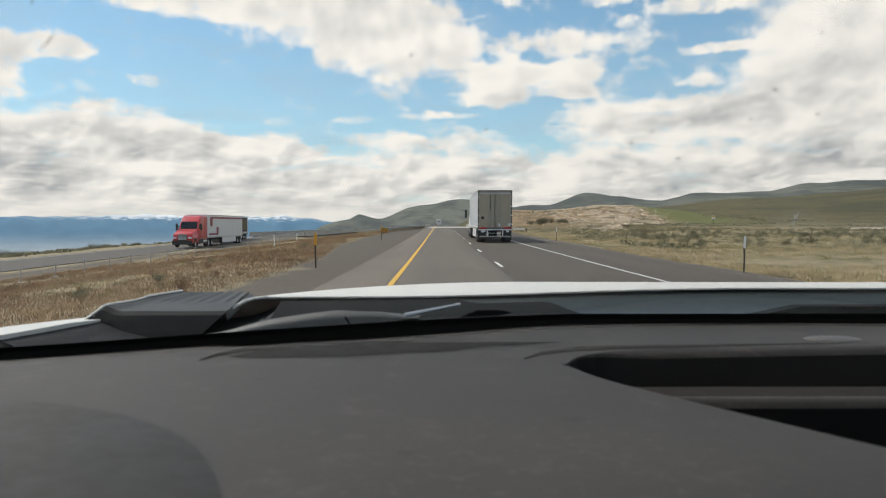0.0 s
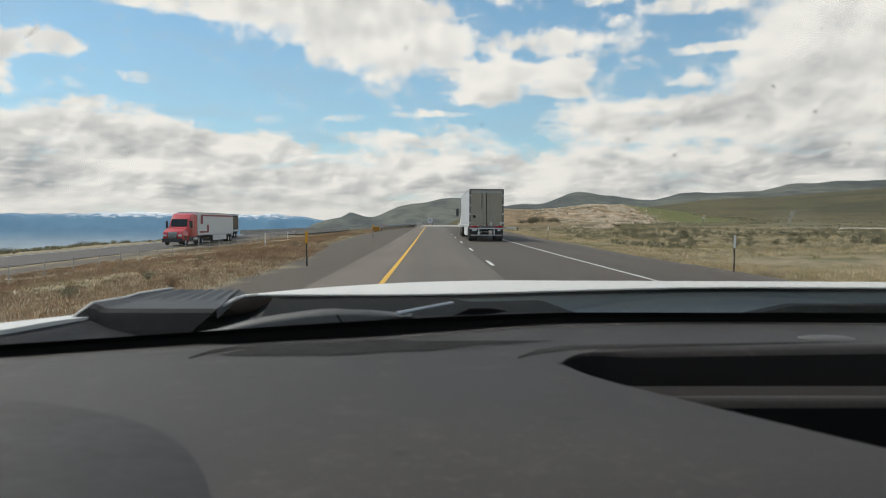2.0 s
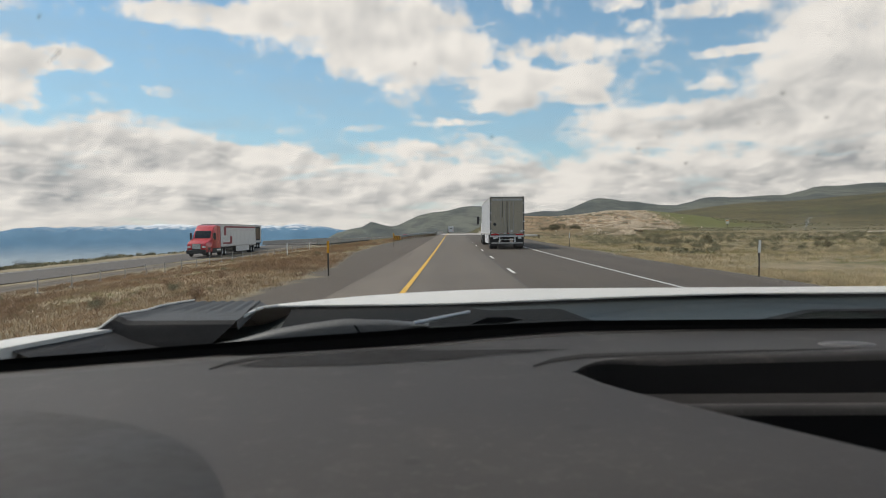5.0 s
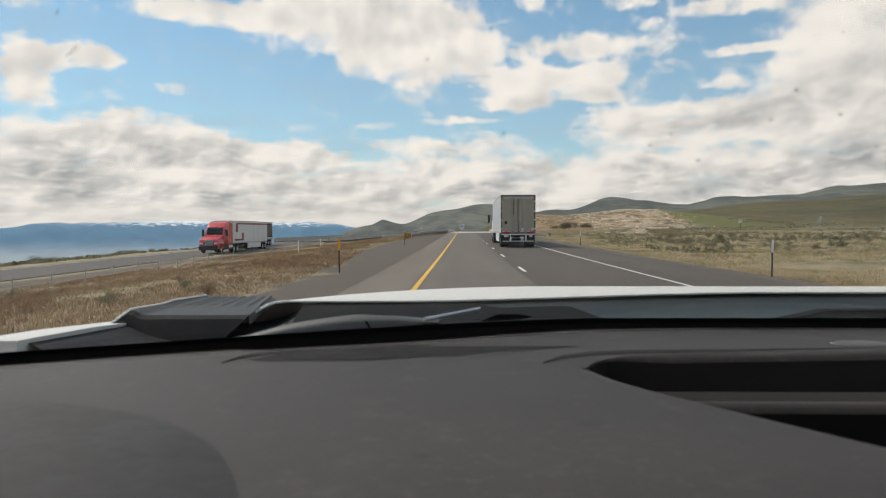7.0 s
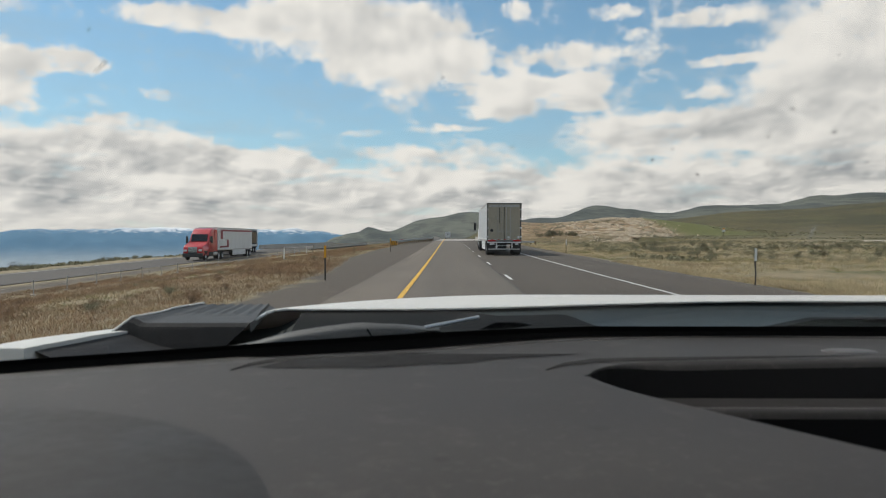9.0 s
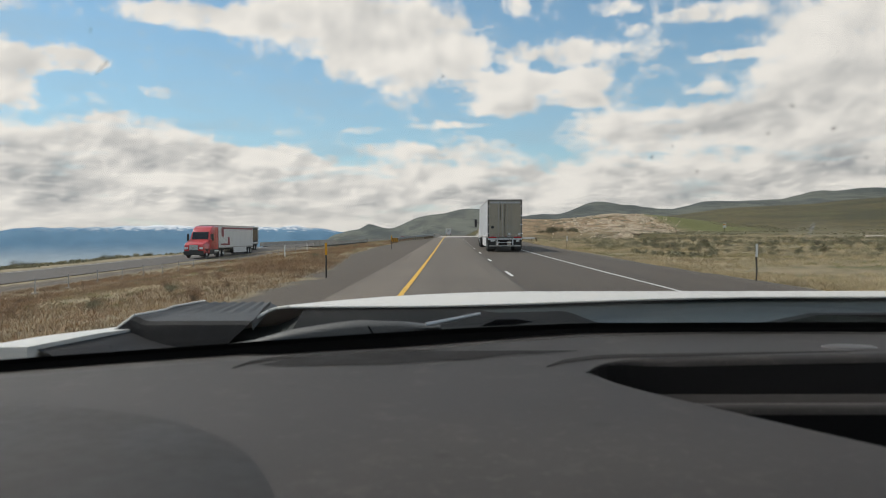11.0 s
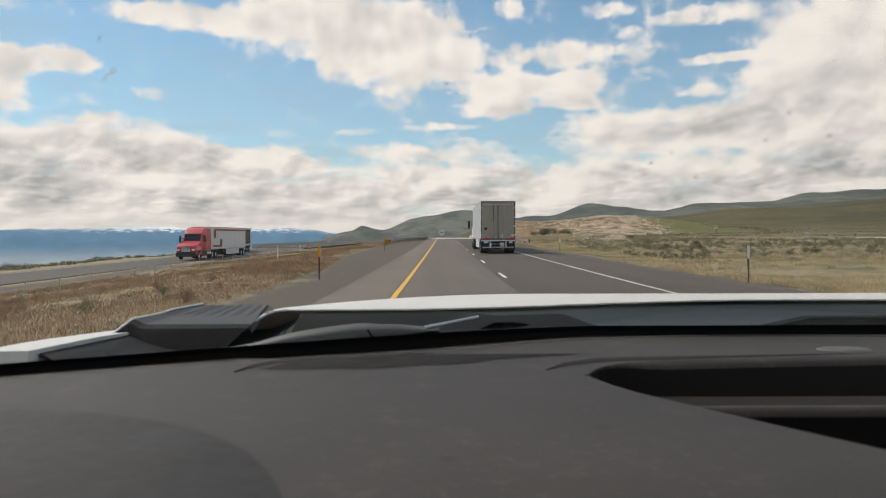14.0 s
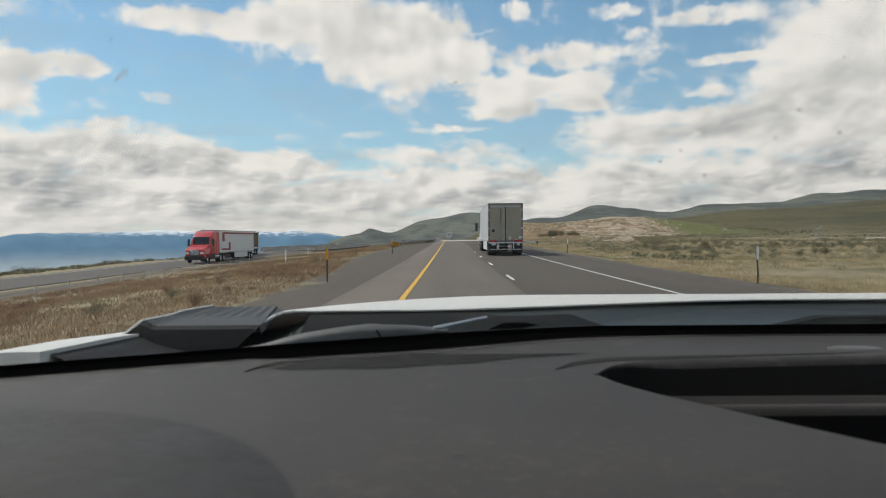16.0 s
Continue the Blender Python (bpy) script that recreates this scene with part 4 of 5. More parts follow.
        for x in (-0.62, 0.54):
            box(x, x + 0.09, y0 - 0.02, y0 + 0.08, 0.42, 1.06, bm=g)
        box(-0.55, 0.55, y0 - 0.02, y0 + 0.05, 0.72, 0.76, bm=g)
        for s in (-1, 1):
            box(s * 0.95 - 0.12, s * 0.95 + 0.12, y0 - 0.02, y0 + 0.02, 0.80, 1.0, bm=g)
        part("rear_guard", g, M["trailer_white"], t, "white steel underride guard")
        part("guard_bar", box(-1.18, 1.18, y0 - 0.04, y0 + 0.07, 0.42, 0.53, 0.012), M["slim_post"], t, "scuffed grey underride bar")
        part("number_plate", box(-1.02, -0.72, y0 - 0.05, y0 - 0.035, 0.84, 0.99), M["trailer_white"], t, "plain white plate")
        for s in (-1, 1):
            part("mud_flap", box(s * 0.98 - 0.3, s * 0.98 + 0.3, y0 + 0.30, y0 + 0.315, 0.22, 1.05), M["chassis"], t, "black rubber mud flap")
    part("underframe", box(-0.5, 0.5, y0 + 0.3, y1 - 0.4, 0.86, 1.12), M["chassis"], t)
    wheels(t, [(s * x, y0 + yy, s) for yy in (1.0, 2.3) for s in (-1, 1) for x in (0.82, 1.13)], 0.51, 0.29)
    if skirt:
        for s in (-1, 1):
            part("side_skirt", box(s * 1.25 - 0.02, s * 1.25 + 0.02, y0 + 3.3, y0 + 9.4, 0.38, 1.12), M["trailer_white"], t, "white aerodynamic side skirt")
    for s in (-1, 1):
        part("landing_leg", box(s * 0.7 - 0.06, s * 0.7 + 0.06, y1 - 3.4, y1 - 3.28, 0.35, 1.1), M["chassis"], t)


def tractor_parts(t, y0, paint):
    """A long-nosed tractor whose sleeper's back is at y0, facing +y."""
    part("chassis", box(-0.5, 0.5, y0 - 4.0, y0 + 4.6, 0.62, 0.98), M["chassis"], t)
    sleeper = [(y0, 0.95), (y0, 3.85), (y0 + 0.5, 4.0), (y0 + 1.3, 3.72), (y0 + 2.05, 3.05), (y0 + 2.35, 2.25), (y0 + 2.75, 2.05), (y0 + 4.1, 1.85),
               (y0 + 4.45, 1.55), (y0 + 4.5, 0.62), (y0 + 4.0, 0.5), (y0 + 2.7, 0.5), (y0 + 2.2, 0.55), (y0 + 0.1, 0.55)]
    cab = prism(sleeper, -1.18, 1.18, "x")
    bmesh.ops.bevel(cab, geom=[e for e in cab.edges if abs(e.verts[0].co.x) > 1.1 and abs(e.verts[0].co.x - e.verts[1].co.x) < 0.1], offset=0.14, segments=3, affect="EDGES", profile=0.6)
    part("cab", cab, paint, t, "", True)
    part("windscreen", prism([(y0 + 1.92, 3.17), (y0 + 2.05, 3.04), (y0 + 2.34, 2.30), (y0 + 2.38, 2.31), (y0 + 2.09, 3.06), (y0 + 1.95, 3.20)], -1.0, 1.0, "x"), M["dark_glass"], t, "dark windscreen")
    for s in (-1, 1):
        part("side_window", box(s * 1.185 - 0.012, s * 1.185 + 0.012, y0 + 1.15, y0 + 1.95, 2.25, 2.95, 0.008), M["dark_glass"], t, "dark side window")
        part("mirror", box(s * 1.55 - 0.12, s * 1.55 + 0.12, y0 + 2.15, y0 + 2.28, 2.1, 2.95, 0.03), M["black_trim"], t, "black door mirror")
        part("mirror_arm", rod((s * 1.15, y0 + 2.1, 2.6), (s * 1.5, y0 + 2.2, 2.6), 0.03), M["black_trim"], t)
        part("headlamp", box(s * 0.92 - 0.2, s * 0.92 + 0.2, y0 + 4.36, y0 + 4.53, 1.08, 1.32, 0.04), M["trailer_white"], t, "clear headlamp")
        part("fuel_tank", rod((s * 0.95, y0 - 1.6, 0.72), (s * 0.95, y0 + 0.6, 0.72), 0.3, 16), M["alloy"], t, "round metal fuel tank")
        part("side_fairing", box(s * 1.17 - 0.03, s * 1.17 + 0.03, y0 - 1.0, y0 + 0.1, 1.0, 3.8, 0.02), paint, t)
    grille = part("grille", box(-0.55, 0.55, y0 + 4.42, y0 + 4.50, 0.92, 1.62, 0.03), M["chassis"], t, "dark grille")
    for i in range(5):
        part("grille_bar", box(-0.52, 0.52, y0 + 4.49, y0 + 4.53, 0.98 + 0.13 * i, 1.06 + 0.13 * i, 0.01), M["alloy"], grille, "bright metal bar")
    part("bumper", box(-1.2, 1.2, y0 + 4.3, y0 + 4.62, 0.38, 0.86, 0.06), M["chassis"], t, "black bumper")
    for s in (-1, 1):
        part("side_skirt", box(s * 1.17 - 0.03, s * 1.17 + 0.03, y0 - 1.9, y0 + 2.2, 0.40, 0.98, 0.02), M["chassis"], t, "black lower side skirt")
        part("wheel_arch", box(s * 1.14 - 0.06, s * 1.14 + 0.06, y0 + 2.7, y0 + 3.9, 0.95, 1.12, 0.03), M["chassis"], t, "black wheel arch")
    wheels(t, [(s * 1.05, y0 + 3.3, s) for s in (-1, 1)] + [(s * x, y0 + yy, s) for yy in (-2.6, -1.3) for s in (-1, 1) for x in (0.82, 1.13)], 0.51, 0.29)


lead = thing("semi_truck", "white semi truck with dusty beige doors on its box trailer", "truck", at=pose(4.15, 51.5, road_height(55), 0.2, 0, -0.3) @ Matrix.Diagonal((1, 1, 0.955, 1)))
trailer_parts(lead, 0.0, 16.1, M["door_beige"], True, True)
tractor_parts(lead, 17.0, M["trailer_white"])

red_semi = thing("semi_truck", "red semi truck pulling a white trailer with maroon stripes", "truck", at=pose(-31.5, 104.5, road_height(95) - 1.72, 0, 0, 180))
trailer_parts(red_semi, 0.0, 15.5, M["grey_paint"], True, False)
tractor_parts(red_semi, 16.4, M["red_paint"])
for s in (-1, 1):
    part("stripe", box(s * 1.312 - 0.006, s * 1.312 + 0.006, 0.3, 14.2, 3.62, 3.84), M["maroon"], red_semi, "maroon stripe")
    part("stripe", box(s * 1.312 - 0.006, s * 1.312 + 0.006, 13.6, 14.5, 2.6, 3.7), M["maroon"], red_semi, "maroon stripe")
    part("stripe", box(s * 1.312 - 0.006, s * 1.312 + 0.006, 11.4, 14.9, 1.45, 1.68), M["maroon"], red_semi, "maroon stripe")
    part("stripe", box(s * 1.312 - 0.006, s * 1.312 + 0.006, 11.2, 12.0, 1.5, 2.5), M["maroon"], red_semi, "maroon stripe")
bars(red_semi, 1.0, 1.318, 2.9, 6, True, 0.3, 0.36, M["black_print"], "x")
bars(red_semi, 12.9, 1.318, 3.4, 6, False, 0.22, 0.3, M["maroon"], "x")

second_semi = thing("semi_truck", "white semi truck with a dark picture panel on its trailer", "truck", at=pose(-35.9, 123.0, road_height(112) - 1.72, 0, 0, 180))
trailer_parts(second_semi, 0.0, 15.5, M["grey_paint"], True, False)
tractor_parts(second_semi, 16.4, M["trailer_white"])
for s in (-1, 1):
    panel = part("picture_panel", box(s * 1.314 - 0.006, s * 1.314 + 0.006, 0.5, 15.0, 1.45, 3.9), M["chassis"], second_semi, "dark picture panel on the trailer side")
    for i, tone in enumerate(("wood", "maroon", "door_beige", "maroon")):
        part("picture_patch", box(s * 1.326 - 0.004, s * 1.326 + 0.004, 0.9 + 3.5 * i, 3.7 + 3.5 * i, 1.7, 3.6, 0.003), M[tone], panel)


def motorhome(x, y):
    m = thing("motorhome", "small white motorhome far ahead on the road", "vehicle", at=Matrix.Translation((x, y, road_height(y))))
    part("body", box(-1.2, 1.2, 0, 7.5, 0.6, 3.1, 0.12), M["trailer_white"], m)
    part("rear_window", box(-0.45, 0.45, -0.02, 0.03, 2.0, 2.35, 0.02), M["dark_glass"], m, "dark rear window")
    part("bumper", box(-1.15, 1.15, -0.12, 0.1, 0.45, 0.7, 0.03), M["grey_paint"], m)
    for s in (-1, 1):
        part("tail_lamp", box(s * 1.0 - 0.08, s * 1.0 + 0.08, -0.02, 0.02, 0.9, 1.3), M["red_lens"], m, "red tail lamp")
    wheels(m, [(s * 1.0, q, s) for q in (1.8, 6.0) for s in (-1, 1)], 0.38, 0.25)


motorhome(-0.6, 305)


def red_car(x, y, z):
    c = thing("car", "small red car on the opposite bridge", "car", at=pose(x, y, z, 0, 0, 180))
    side = [(-2.2, 0.35), (-2.25, 0.85), (-1.9, 0.98), (-1.2, 1.42), (0.35, 1.45), (1.15, 0.98), (2.1, 0.82), (2.2, 0.4)]
    b = prism(side, -0.88, 0.88, "x")
    bmesh.ops.bevel(b, geom=list(b.edges), offset=0.06, segments=2, affect="EDGES")
    part("body", b, M["red_paint"], c)
    part("windscreen", prism([(0.42, 1.43), (1.13, 1.02), (1.17, 1.03), (0.46, 1.45)], -0.72, 0.72, "x"), M["dark_glass"], c, "dark windscreen")
    for s in (-1, 1):
        part("side_window", prism([(-1.1, 1.36), (0.3, 1.38), (0.9, 1.02), (-1.5, 1.02)], s * 0.875, s * 0.89, "x"), M["dark_glass"], c, "dark side windows")
        part("headlamp", box(s * 0.62 - 0.16, s * 0.62 + 0.16, 2.1, 2.2, 0.62, 0.76, 0.02), M["trailer_white"], c)
    wheels(c, [(s * 0.8, q, s) for q in (-1.35, 1.4) for s in (-1, 1)], 0.33, 0.2)


red_car(-32.2, 465, road_height(465) - 1.70)

# ---- the car that carries the camera ----
CX, HALF = 0.43, 1.03
car = thing("car", "white pickup seen from its cabin, grained grey dashboard", "car")


def screen_foot(x):
    """Where the windscreen meets the dashboard."""
    return 0.897 + 0.251 * x - 0.2905 * x * x + 0.03 * step(-0.1, 0.4, x)


DASH_Z = 1.358
TIP = 0.143


def tray_low(x):
    return 0.7025 if x < TIP else max(0.27, 0.7025 - 1.60 * (x - TIP) + 0.55 * (x - TIP) ** 2)


def tray_high(x):
    return 0.7025 if x < TIP else 0.7025 + 0.078 * (1 - math.exp(-(x - TIP) / 0.032)) + 0.085 * (x - TIP)


def dash_height(x, y):
    z = DASH_Z
    # sunken defroster panel along the screen
    edge = 0.838 - 0.35 * max(0.0, -0.12 - x) ** 1.2
    if x > -0.262:
        z -= 0.0025 * step(edge - 0.004, edge + 0.008, y) * step(-0.262, -0.22, x) * (1 - step(-0.1, 0.2, x))
    z -= 0.06 * max(0.0, y - screen_foot(x) + 0.05) * (1 - step(-0.1, 0.2, x))
    # rolls over towards the cabin
    z -= 0.9 * max(0.0, 0.24 - y) ** 2 * 4
    z -= 0.03 * step(0.95, 1.10, abs(x - CX))
    return z


def build_dashboard():
    xs = [-0.60 + 0.006 * i for i in range(344)]
    rows = []
    for j in range(131):
        f = 1 - (1 - j / 130) ** 1.5
        rows.append([(x, 0.05 + (tray_low(x) - 0.05) * f, dash_height(x, 0.05 + (tray_low(x) - 0.05) * f) - 0.011 * max(0.0, (f - 0.93) / 0.07) ** 2 * step(TIP - 0.01, TIP + 0.05, x)) for x in xs])
    b = grid(rows)
    rows = []
    for j in range(61):
        f = j / 60
        row = []
        for x in xs:
            y0, y1 = tray_high(x), screen_foot(x) + 0.03
            y = y0 + (y1 - y0) * f
            row.append((x, y, dash_height(x, y)))
        rows.append(row)
    grid(rows, b)
    # side of the pad, down to the cabin floor
    grid([[(x, 0.05, dash_height(x, 0.05)) for x in xs], [(x, 0.10, 0.9) for x in xs], [(x, 0.25, 0.55) for x in xs]], b)
    bmesh.ops.remove_doubles(b, verts=b.verts, dist=0.0004)
    dash = part("dashboard", b, M["dash"], car, "grained dark grey dashboard", True)
    # storage tray in front of the passenger; its near-black holds the recess's shade
    tx = [TIP + 0.006 + 0.012 * i for i in range(106)]
    def open_by(x):
        return step(TIP, TIP + 0.12, x)
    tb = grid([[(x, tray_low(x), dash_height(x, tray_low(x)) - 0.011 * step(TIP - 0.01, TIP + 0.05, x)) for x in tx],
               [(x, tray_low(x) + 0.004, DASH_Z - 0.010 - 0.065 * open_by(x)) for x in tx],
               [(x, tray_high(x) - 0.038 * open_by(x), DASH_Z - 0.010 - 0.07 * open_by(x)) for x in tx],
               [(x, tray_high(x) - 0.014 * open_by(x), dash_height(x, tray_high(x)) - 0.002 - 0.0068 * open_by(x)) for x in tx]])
    part("storage_tray", tb, M["black_and_shade"], dash, "open storage tray, black with its shade painted in")
    rim = grid([[(x, tray_high(x) - o * open_by(x), dash_height(x, tray_high(x)) - d * (0.25 + 0.75 * open_by(x))) for x in tx]
                for o, d in ((0.0, 0.0), (0.004, 0.0005), (0.008, 0.0018), (0.012, 0.0045), (0.0142, 0.009))])
    part("tray_rim", rim, M["dash"], dash, "rounded grey rim of the tray", True)
    rail = grid([[(0.212 + 0.02 * i, y, DASH_Z + dz) for i in range(56)] for y, dz in ((0.6085, -0.020), (0.610, -0.0155), (0.6125, -0.0128), (0.616, -0.0118), (0.6195, -0.0122), (0.6225, -0.015), (0.6245, -0.020), (0.6255, -0.030))])
    part("tray_divider", rail, M["dash"], dash, "grey divider across the tray", True)
    # near face coloured black for the dark opening below the divider
    part("divider_face", grid([[(0.212 + 0.02 * i, 0.609, DASH_Z + dz) for i in range(56)] for dz in (-0.085, -0.0195)]), M["black_and_shade"], dash)
    # raised sheet that stands for the lit part of the tray floor
    part("tray_floor_lit", grid([[(0.212 + 0.02 * i, y, DASH_Z - 0.031) for i in range(56)] for y in (0.626, 0.66, 0.735)]), M["tray_floor_lit"], dash, "lighter strip painted as the lit tray floor")
    # dark strips that paint the shade of the curved grooves
    for ends in (((-0.233, 0.724), (-0.222, 0.758), (-0.196, 0.79), (-0.146, 0.816), (-0.07, 0.832), (0.0, 0.838)),
                 ((0.103, 0.729), (0.127, 0.762), (0.166, 0.786), (0.206, 0.793), (0.345, 0.808), (0.54, 0.828))):
        pts = []
        for a, c in zip(ends, ends[1:]):
            pts += [(a[0] + (c[0] - a[0]) * i / 6, a[1] + (c[1] - a[1]) * i / 6) for i in range(6)]
        pts.append(ends[-1])
        n = len(pts) - 1
        rows = [[(x, y + o * w, dash_height(x, y + o * w) + 0.0004 + h * w) for (x, y), w in
                 ((p, 0.06 + 0.94 * math.sin(math.pi * min(1.0, 0.04 + i / n)) ** 0.7) for i, p in enumerate(pts))]
                for o, h in ((-0.014, 0.0), (-0.005, 0.0034), (0.003, 0.0014), (0.009, 0.0002))]
        part("groove_shade_strip", grid(rows), M["dash_groove"], dash, "strip by the defroster with groove shade in its colour", True)
    gx = [-0.210 + 0.006 * i for i in range(62)]
    near_edge = [(-0.21, 0.742), (-0.195, 0.735), (-0.10, 0.738), (0.0, 0.765), (0.09, 0.806), (0.16, 0.826)]
    far_edge = [(-0.21, 0.744), (-0.18, 0.785), (-0.10, 0.817), (0.0, 0.829), (0.09, 0.831), (0.16, 0.829)]
    rows = []
    for f in (0.0, 0.2, 0.4, 0.6, 0.8, 1.0):
        row = []
        for x in gx:
            lo, hi = lerp_table(near_edge, x), lerp_table(far_edge, x)
            y = lo + (hi - lo) * f
            row.append((x, y, dash_height(x, y) + 0.0007))
        rows.append(row)
    part("defroster_panel", grid(rows), M["dash_panel"], dash, "dark defroster panel along the screen", True)
    # padded hood over the instruments, fading into the pad towards the screen; tilt shade is in its colour
    rows = []
    for j in range(33):
        r = (j / 32) ** 0.55
        row = []
        for i in range(121):
            a = -1.75 + 4.2 * i / 120
            x, y = -0.420 + 0.358 * r * math.cos(a), 0.230 + 0.376 * r * math.sin(a)
            rise = 0.0075 - 0.0055 * step(0.55, 1.0, math.sin(a))
            row.append((max(-0.60, x), max(0.05, y), DASH_Z - 0.0015 + (rise + 0.0015) * (1 - r ** 7) - 3.6 * max(0.0, 0.24 - y) ** 2))
        rows.append(row)
    bx = [-0.24 + 0.01 * i for i in range(120)]
    bead = grid([[(x, screen_foot(x) - 0.002 + o, dash_height(x, screen_foot(x) - 0.002 + o) + h) for x in bx] for o, h in ((-0.009, 0.0), (-0.006, 0.0014), (-0.002, 0.0018), (0.003, 0.0012))])
    part("edge_bead", bead, M["dash"], dash, "thin raised bead along the screen", True)
    part("instrument_hood", grid(rows), M["hood_vinyl_shade"], dash, "smooth hood over the instruments, tilt shade in its colour", True)
    sz = dash_height(0.50, 0.855)
    disc = rod((0.50, 0.855, sz - 0.001), (0.50, 0.855, sz + 0.0012), 0.037, 28, 0.030)
    bmesh.ops.scale(disc, vec=(1, 0.6, 1), space=Matrix.Translation((-0.50, -0.855, 0)), verts=disc.verts)
    part("light_sensor", disc, M["sensor_grey"], dash, "round grey sensor cap", True)
    return dash


dashboard = build_dashboard()


def hood_height(x, y):
    crest = 1.3475 - 0.073 * max(0.0, 0.25 - x) ** 2 - 0.3 * max(0.0, x - 1.2) ** 2
    lip = 1.371 + 0.0155 * step(-0.1, 0.6, x) - 0.10 * max(0.0, -0.30 - x) - 0.10 * max(0.0, x - 1.2)
    z = crest + (lip - crest) * (1.86 - y) / 0.60
    z -= 0.02 * step(-0.44, -0.50, x)
    return z - 0.55 * max(0.0, y - 1.84) ** 2


def hood_rear(x):
    return 1.27 - 0.06 * ((x - CX) / HALF) ** 2


def build_body():
    xs = [CX - HALF + 2 * HALF * i / 120 for i in range(121)]
    rows = []
    for j in range(41):
        f = j / 40
        rows.append([(x, hood_rear(x) + (2.42 - hood_rear(x)) * f, hood_height(x, hood_rear(x) + (2.42 - hood_rear(x)) * f)) for x in xs])
    b = grid(rows)
    # folded rear lip and the sides
    grid([[(x, hood_rear(x), hood_height(x, hood_rear(x))) for x in xs], [(x, hood_rear(x) + 0.002, hood_height(x, hood_rear(x)) - 0.003) for x in xs]], b)
    # underside of the hood's fold, its shade put in as near-black
    under = grid([[(x, hood_rear(x) + 0.0025, hood_height(x, hood_rear(x)) - 0.0032) for x in xs], [(x, hood_rear(x) + 0.012, hood_height(x, hood_rear(x)) - 0.0055) for x in xs]])
    part("lip_underside_shade", under, M["cowl_and_shade_dark"], car, "underside of the hood lip, shade painted near-black", True)
    bmesh.ops.remove_doubles(b, verts=b.verts, dist=0.0005)
    part("hood", b, M["car_white"], car, "white painted hood", True)
    # cowl under the windscreen: glossy upper panel, weathered lip, black glass border
    def lip_z(x):
        return 1.338 + 0.030 * step(-0.37, -0.08, x)
    def cowl_point(x, f, lift=0.0):
        y0 = max(1.2, hood_rear(x)) + 0.012
        z0 = hood_height(x, max(1.2, hood_rear(x))) - 0.005
        return (x, y0 + (1.0 - y0) * f, z0 + (lip_z(x) - 0.002 - z0) * f - 0.022 * math.sin(math.pi * f) + lift)
    # moulded step; its run to the left paints the shade of the cowl recess
    px = [-0.27 + 0.01 * i for i in range(77)]
    rows = []
    for g in (0.0, 0.15, 0.33, 0.5, 0.67, 0.85, 1.0):
        rows.append([])
        for x in px:
            upper = 0.035 + 0.105 * step(0.02, 0.095, x) + 0.34 * step(0.20, 0.28, x)
            rows[-1].append(cowl_point(x, upper + (0.62 - upper) * g, 0.0005 + 0.0045 * math.sin(math.pi * min(1.0, 0.12 + g))))
    part("cowl_step_and_shade", grid(rows), M["cowl_and_shade_dark"], car, "dark moulded cowl step with painted recess shade", True)
    rows = []
    for f in (0.0, 0.25, 0.5, 0.75, 1.0):
        rows.append([])
        for x in xs:
            side = step(-0.24, -0.33, x) if x < 0.43 else 0.0
            y0, z0 = max(1.2, hood_rear(x)) + 0.012 + 0.018 * side, hood_height(x, max(1.2, hood_rear(x))) - 0.005 - 0.03 * side
            y1, z1 = 1.0, lip_z(x) - 0.002 - 0.008 * side
            rows[-1].append((x, y0 + (y1 - y0) * f, z0 + (z1 - z0) * f - 0.022 * math.sin(math.pi * f)))
    rows.append([(x, 0.99, 1.28) for x in xs])
    part("cowl", grid(rows), M["cowl_gloss"], car, "smooth dark plastic cowl panel", True)
    strip_x = [-0.345 + 0.01 * i for i in range(34)]

    def taper(x):
        return 0.013 * step(-0.35, -0.22, x) * (1 - 0.35 * step(-0.14, -0.09, x)) * (1 - step(-0.09, -0.015, x)) + 0.0003
    rows = [[(x, 0.985 + o, lip_z(x) + h * taper(x)) for x in strip_x] for o, h in ((0.002, -1.0), (0.0, 0.3), (0.012, 1.0), (0.04, 0.6))]
    part("cowl_lip", grid(rows), M["cowl_grey"], car, "grey weathered cowl lip", True)
    for sgn in (-1, 1):
        edge = CX + sgn * 0.92

        def wing(u, y):
            return (edge + sgn * 0.16 * u, y, 1.367 - 0.045 * min(0.0, y - 0.95) - 0.075 * max(0.0, y - 0.95) - 0.03 * u ** 3)
        b = grid([[wing(i / 8, 0.78 + 0.031 * j) for i in range(9)] for j in range(20)])
        grid([[wing(0, 0.78 + 0.031 * j) for j in range(20)], [(edge, 0.78 + 0.031 * j, 1.29) for j in range(20)]], b)
        grid([[wing(1, 0.78 + 0.031 * j) for j in range(20)], [(edge + sgn * 0.17, 0.78 + 0.031 * j, 1.15) for j in range(20)]], b)
        grid([[wing(i / 8, 0.78) for i in range(9)], [(edge + sgn * 0.16 * i / 8, 0.775, 1.15) for i in range(9)]], b)
        part("fender", b, M["car_white"], car, "white painted fender top", True)
        rows = [[(edge - sgn * 0.13 * u + 0.0, y, 1.361 - 0.05 * (y - 0.95) - 0.034 * abs(u) ** 0.7) for u in (-1.5, -0.8, 0.0, 0.2, 0.4, 0.7, 1.0)] for y in (0.80, 0.85, 0.92, 0.98, 1.04)]
        part("cowl_corner", grid(rows), M["corner_trim"], car, "dark grey cowl corner", True)
    part("cowl_seam", rod((-0.118, 0.975, 1.372), (-0.106, 0.978, 1.352), 0.0014, 6), M["black_and_shade"], car, "dark seam in the cowl")
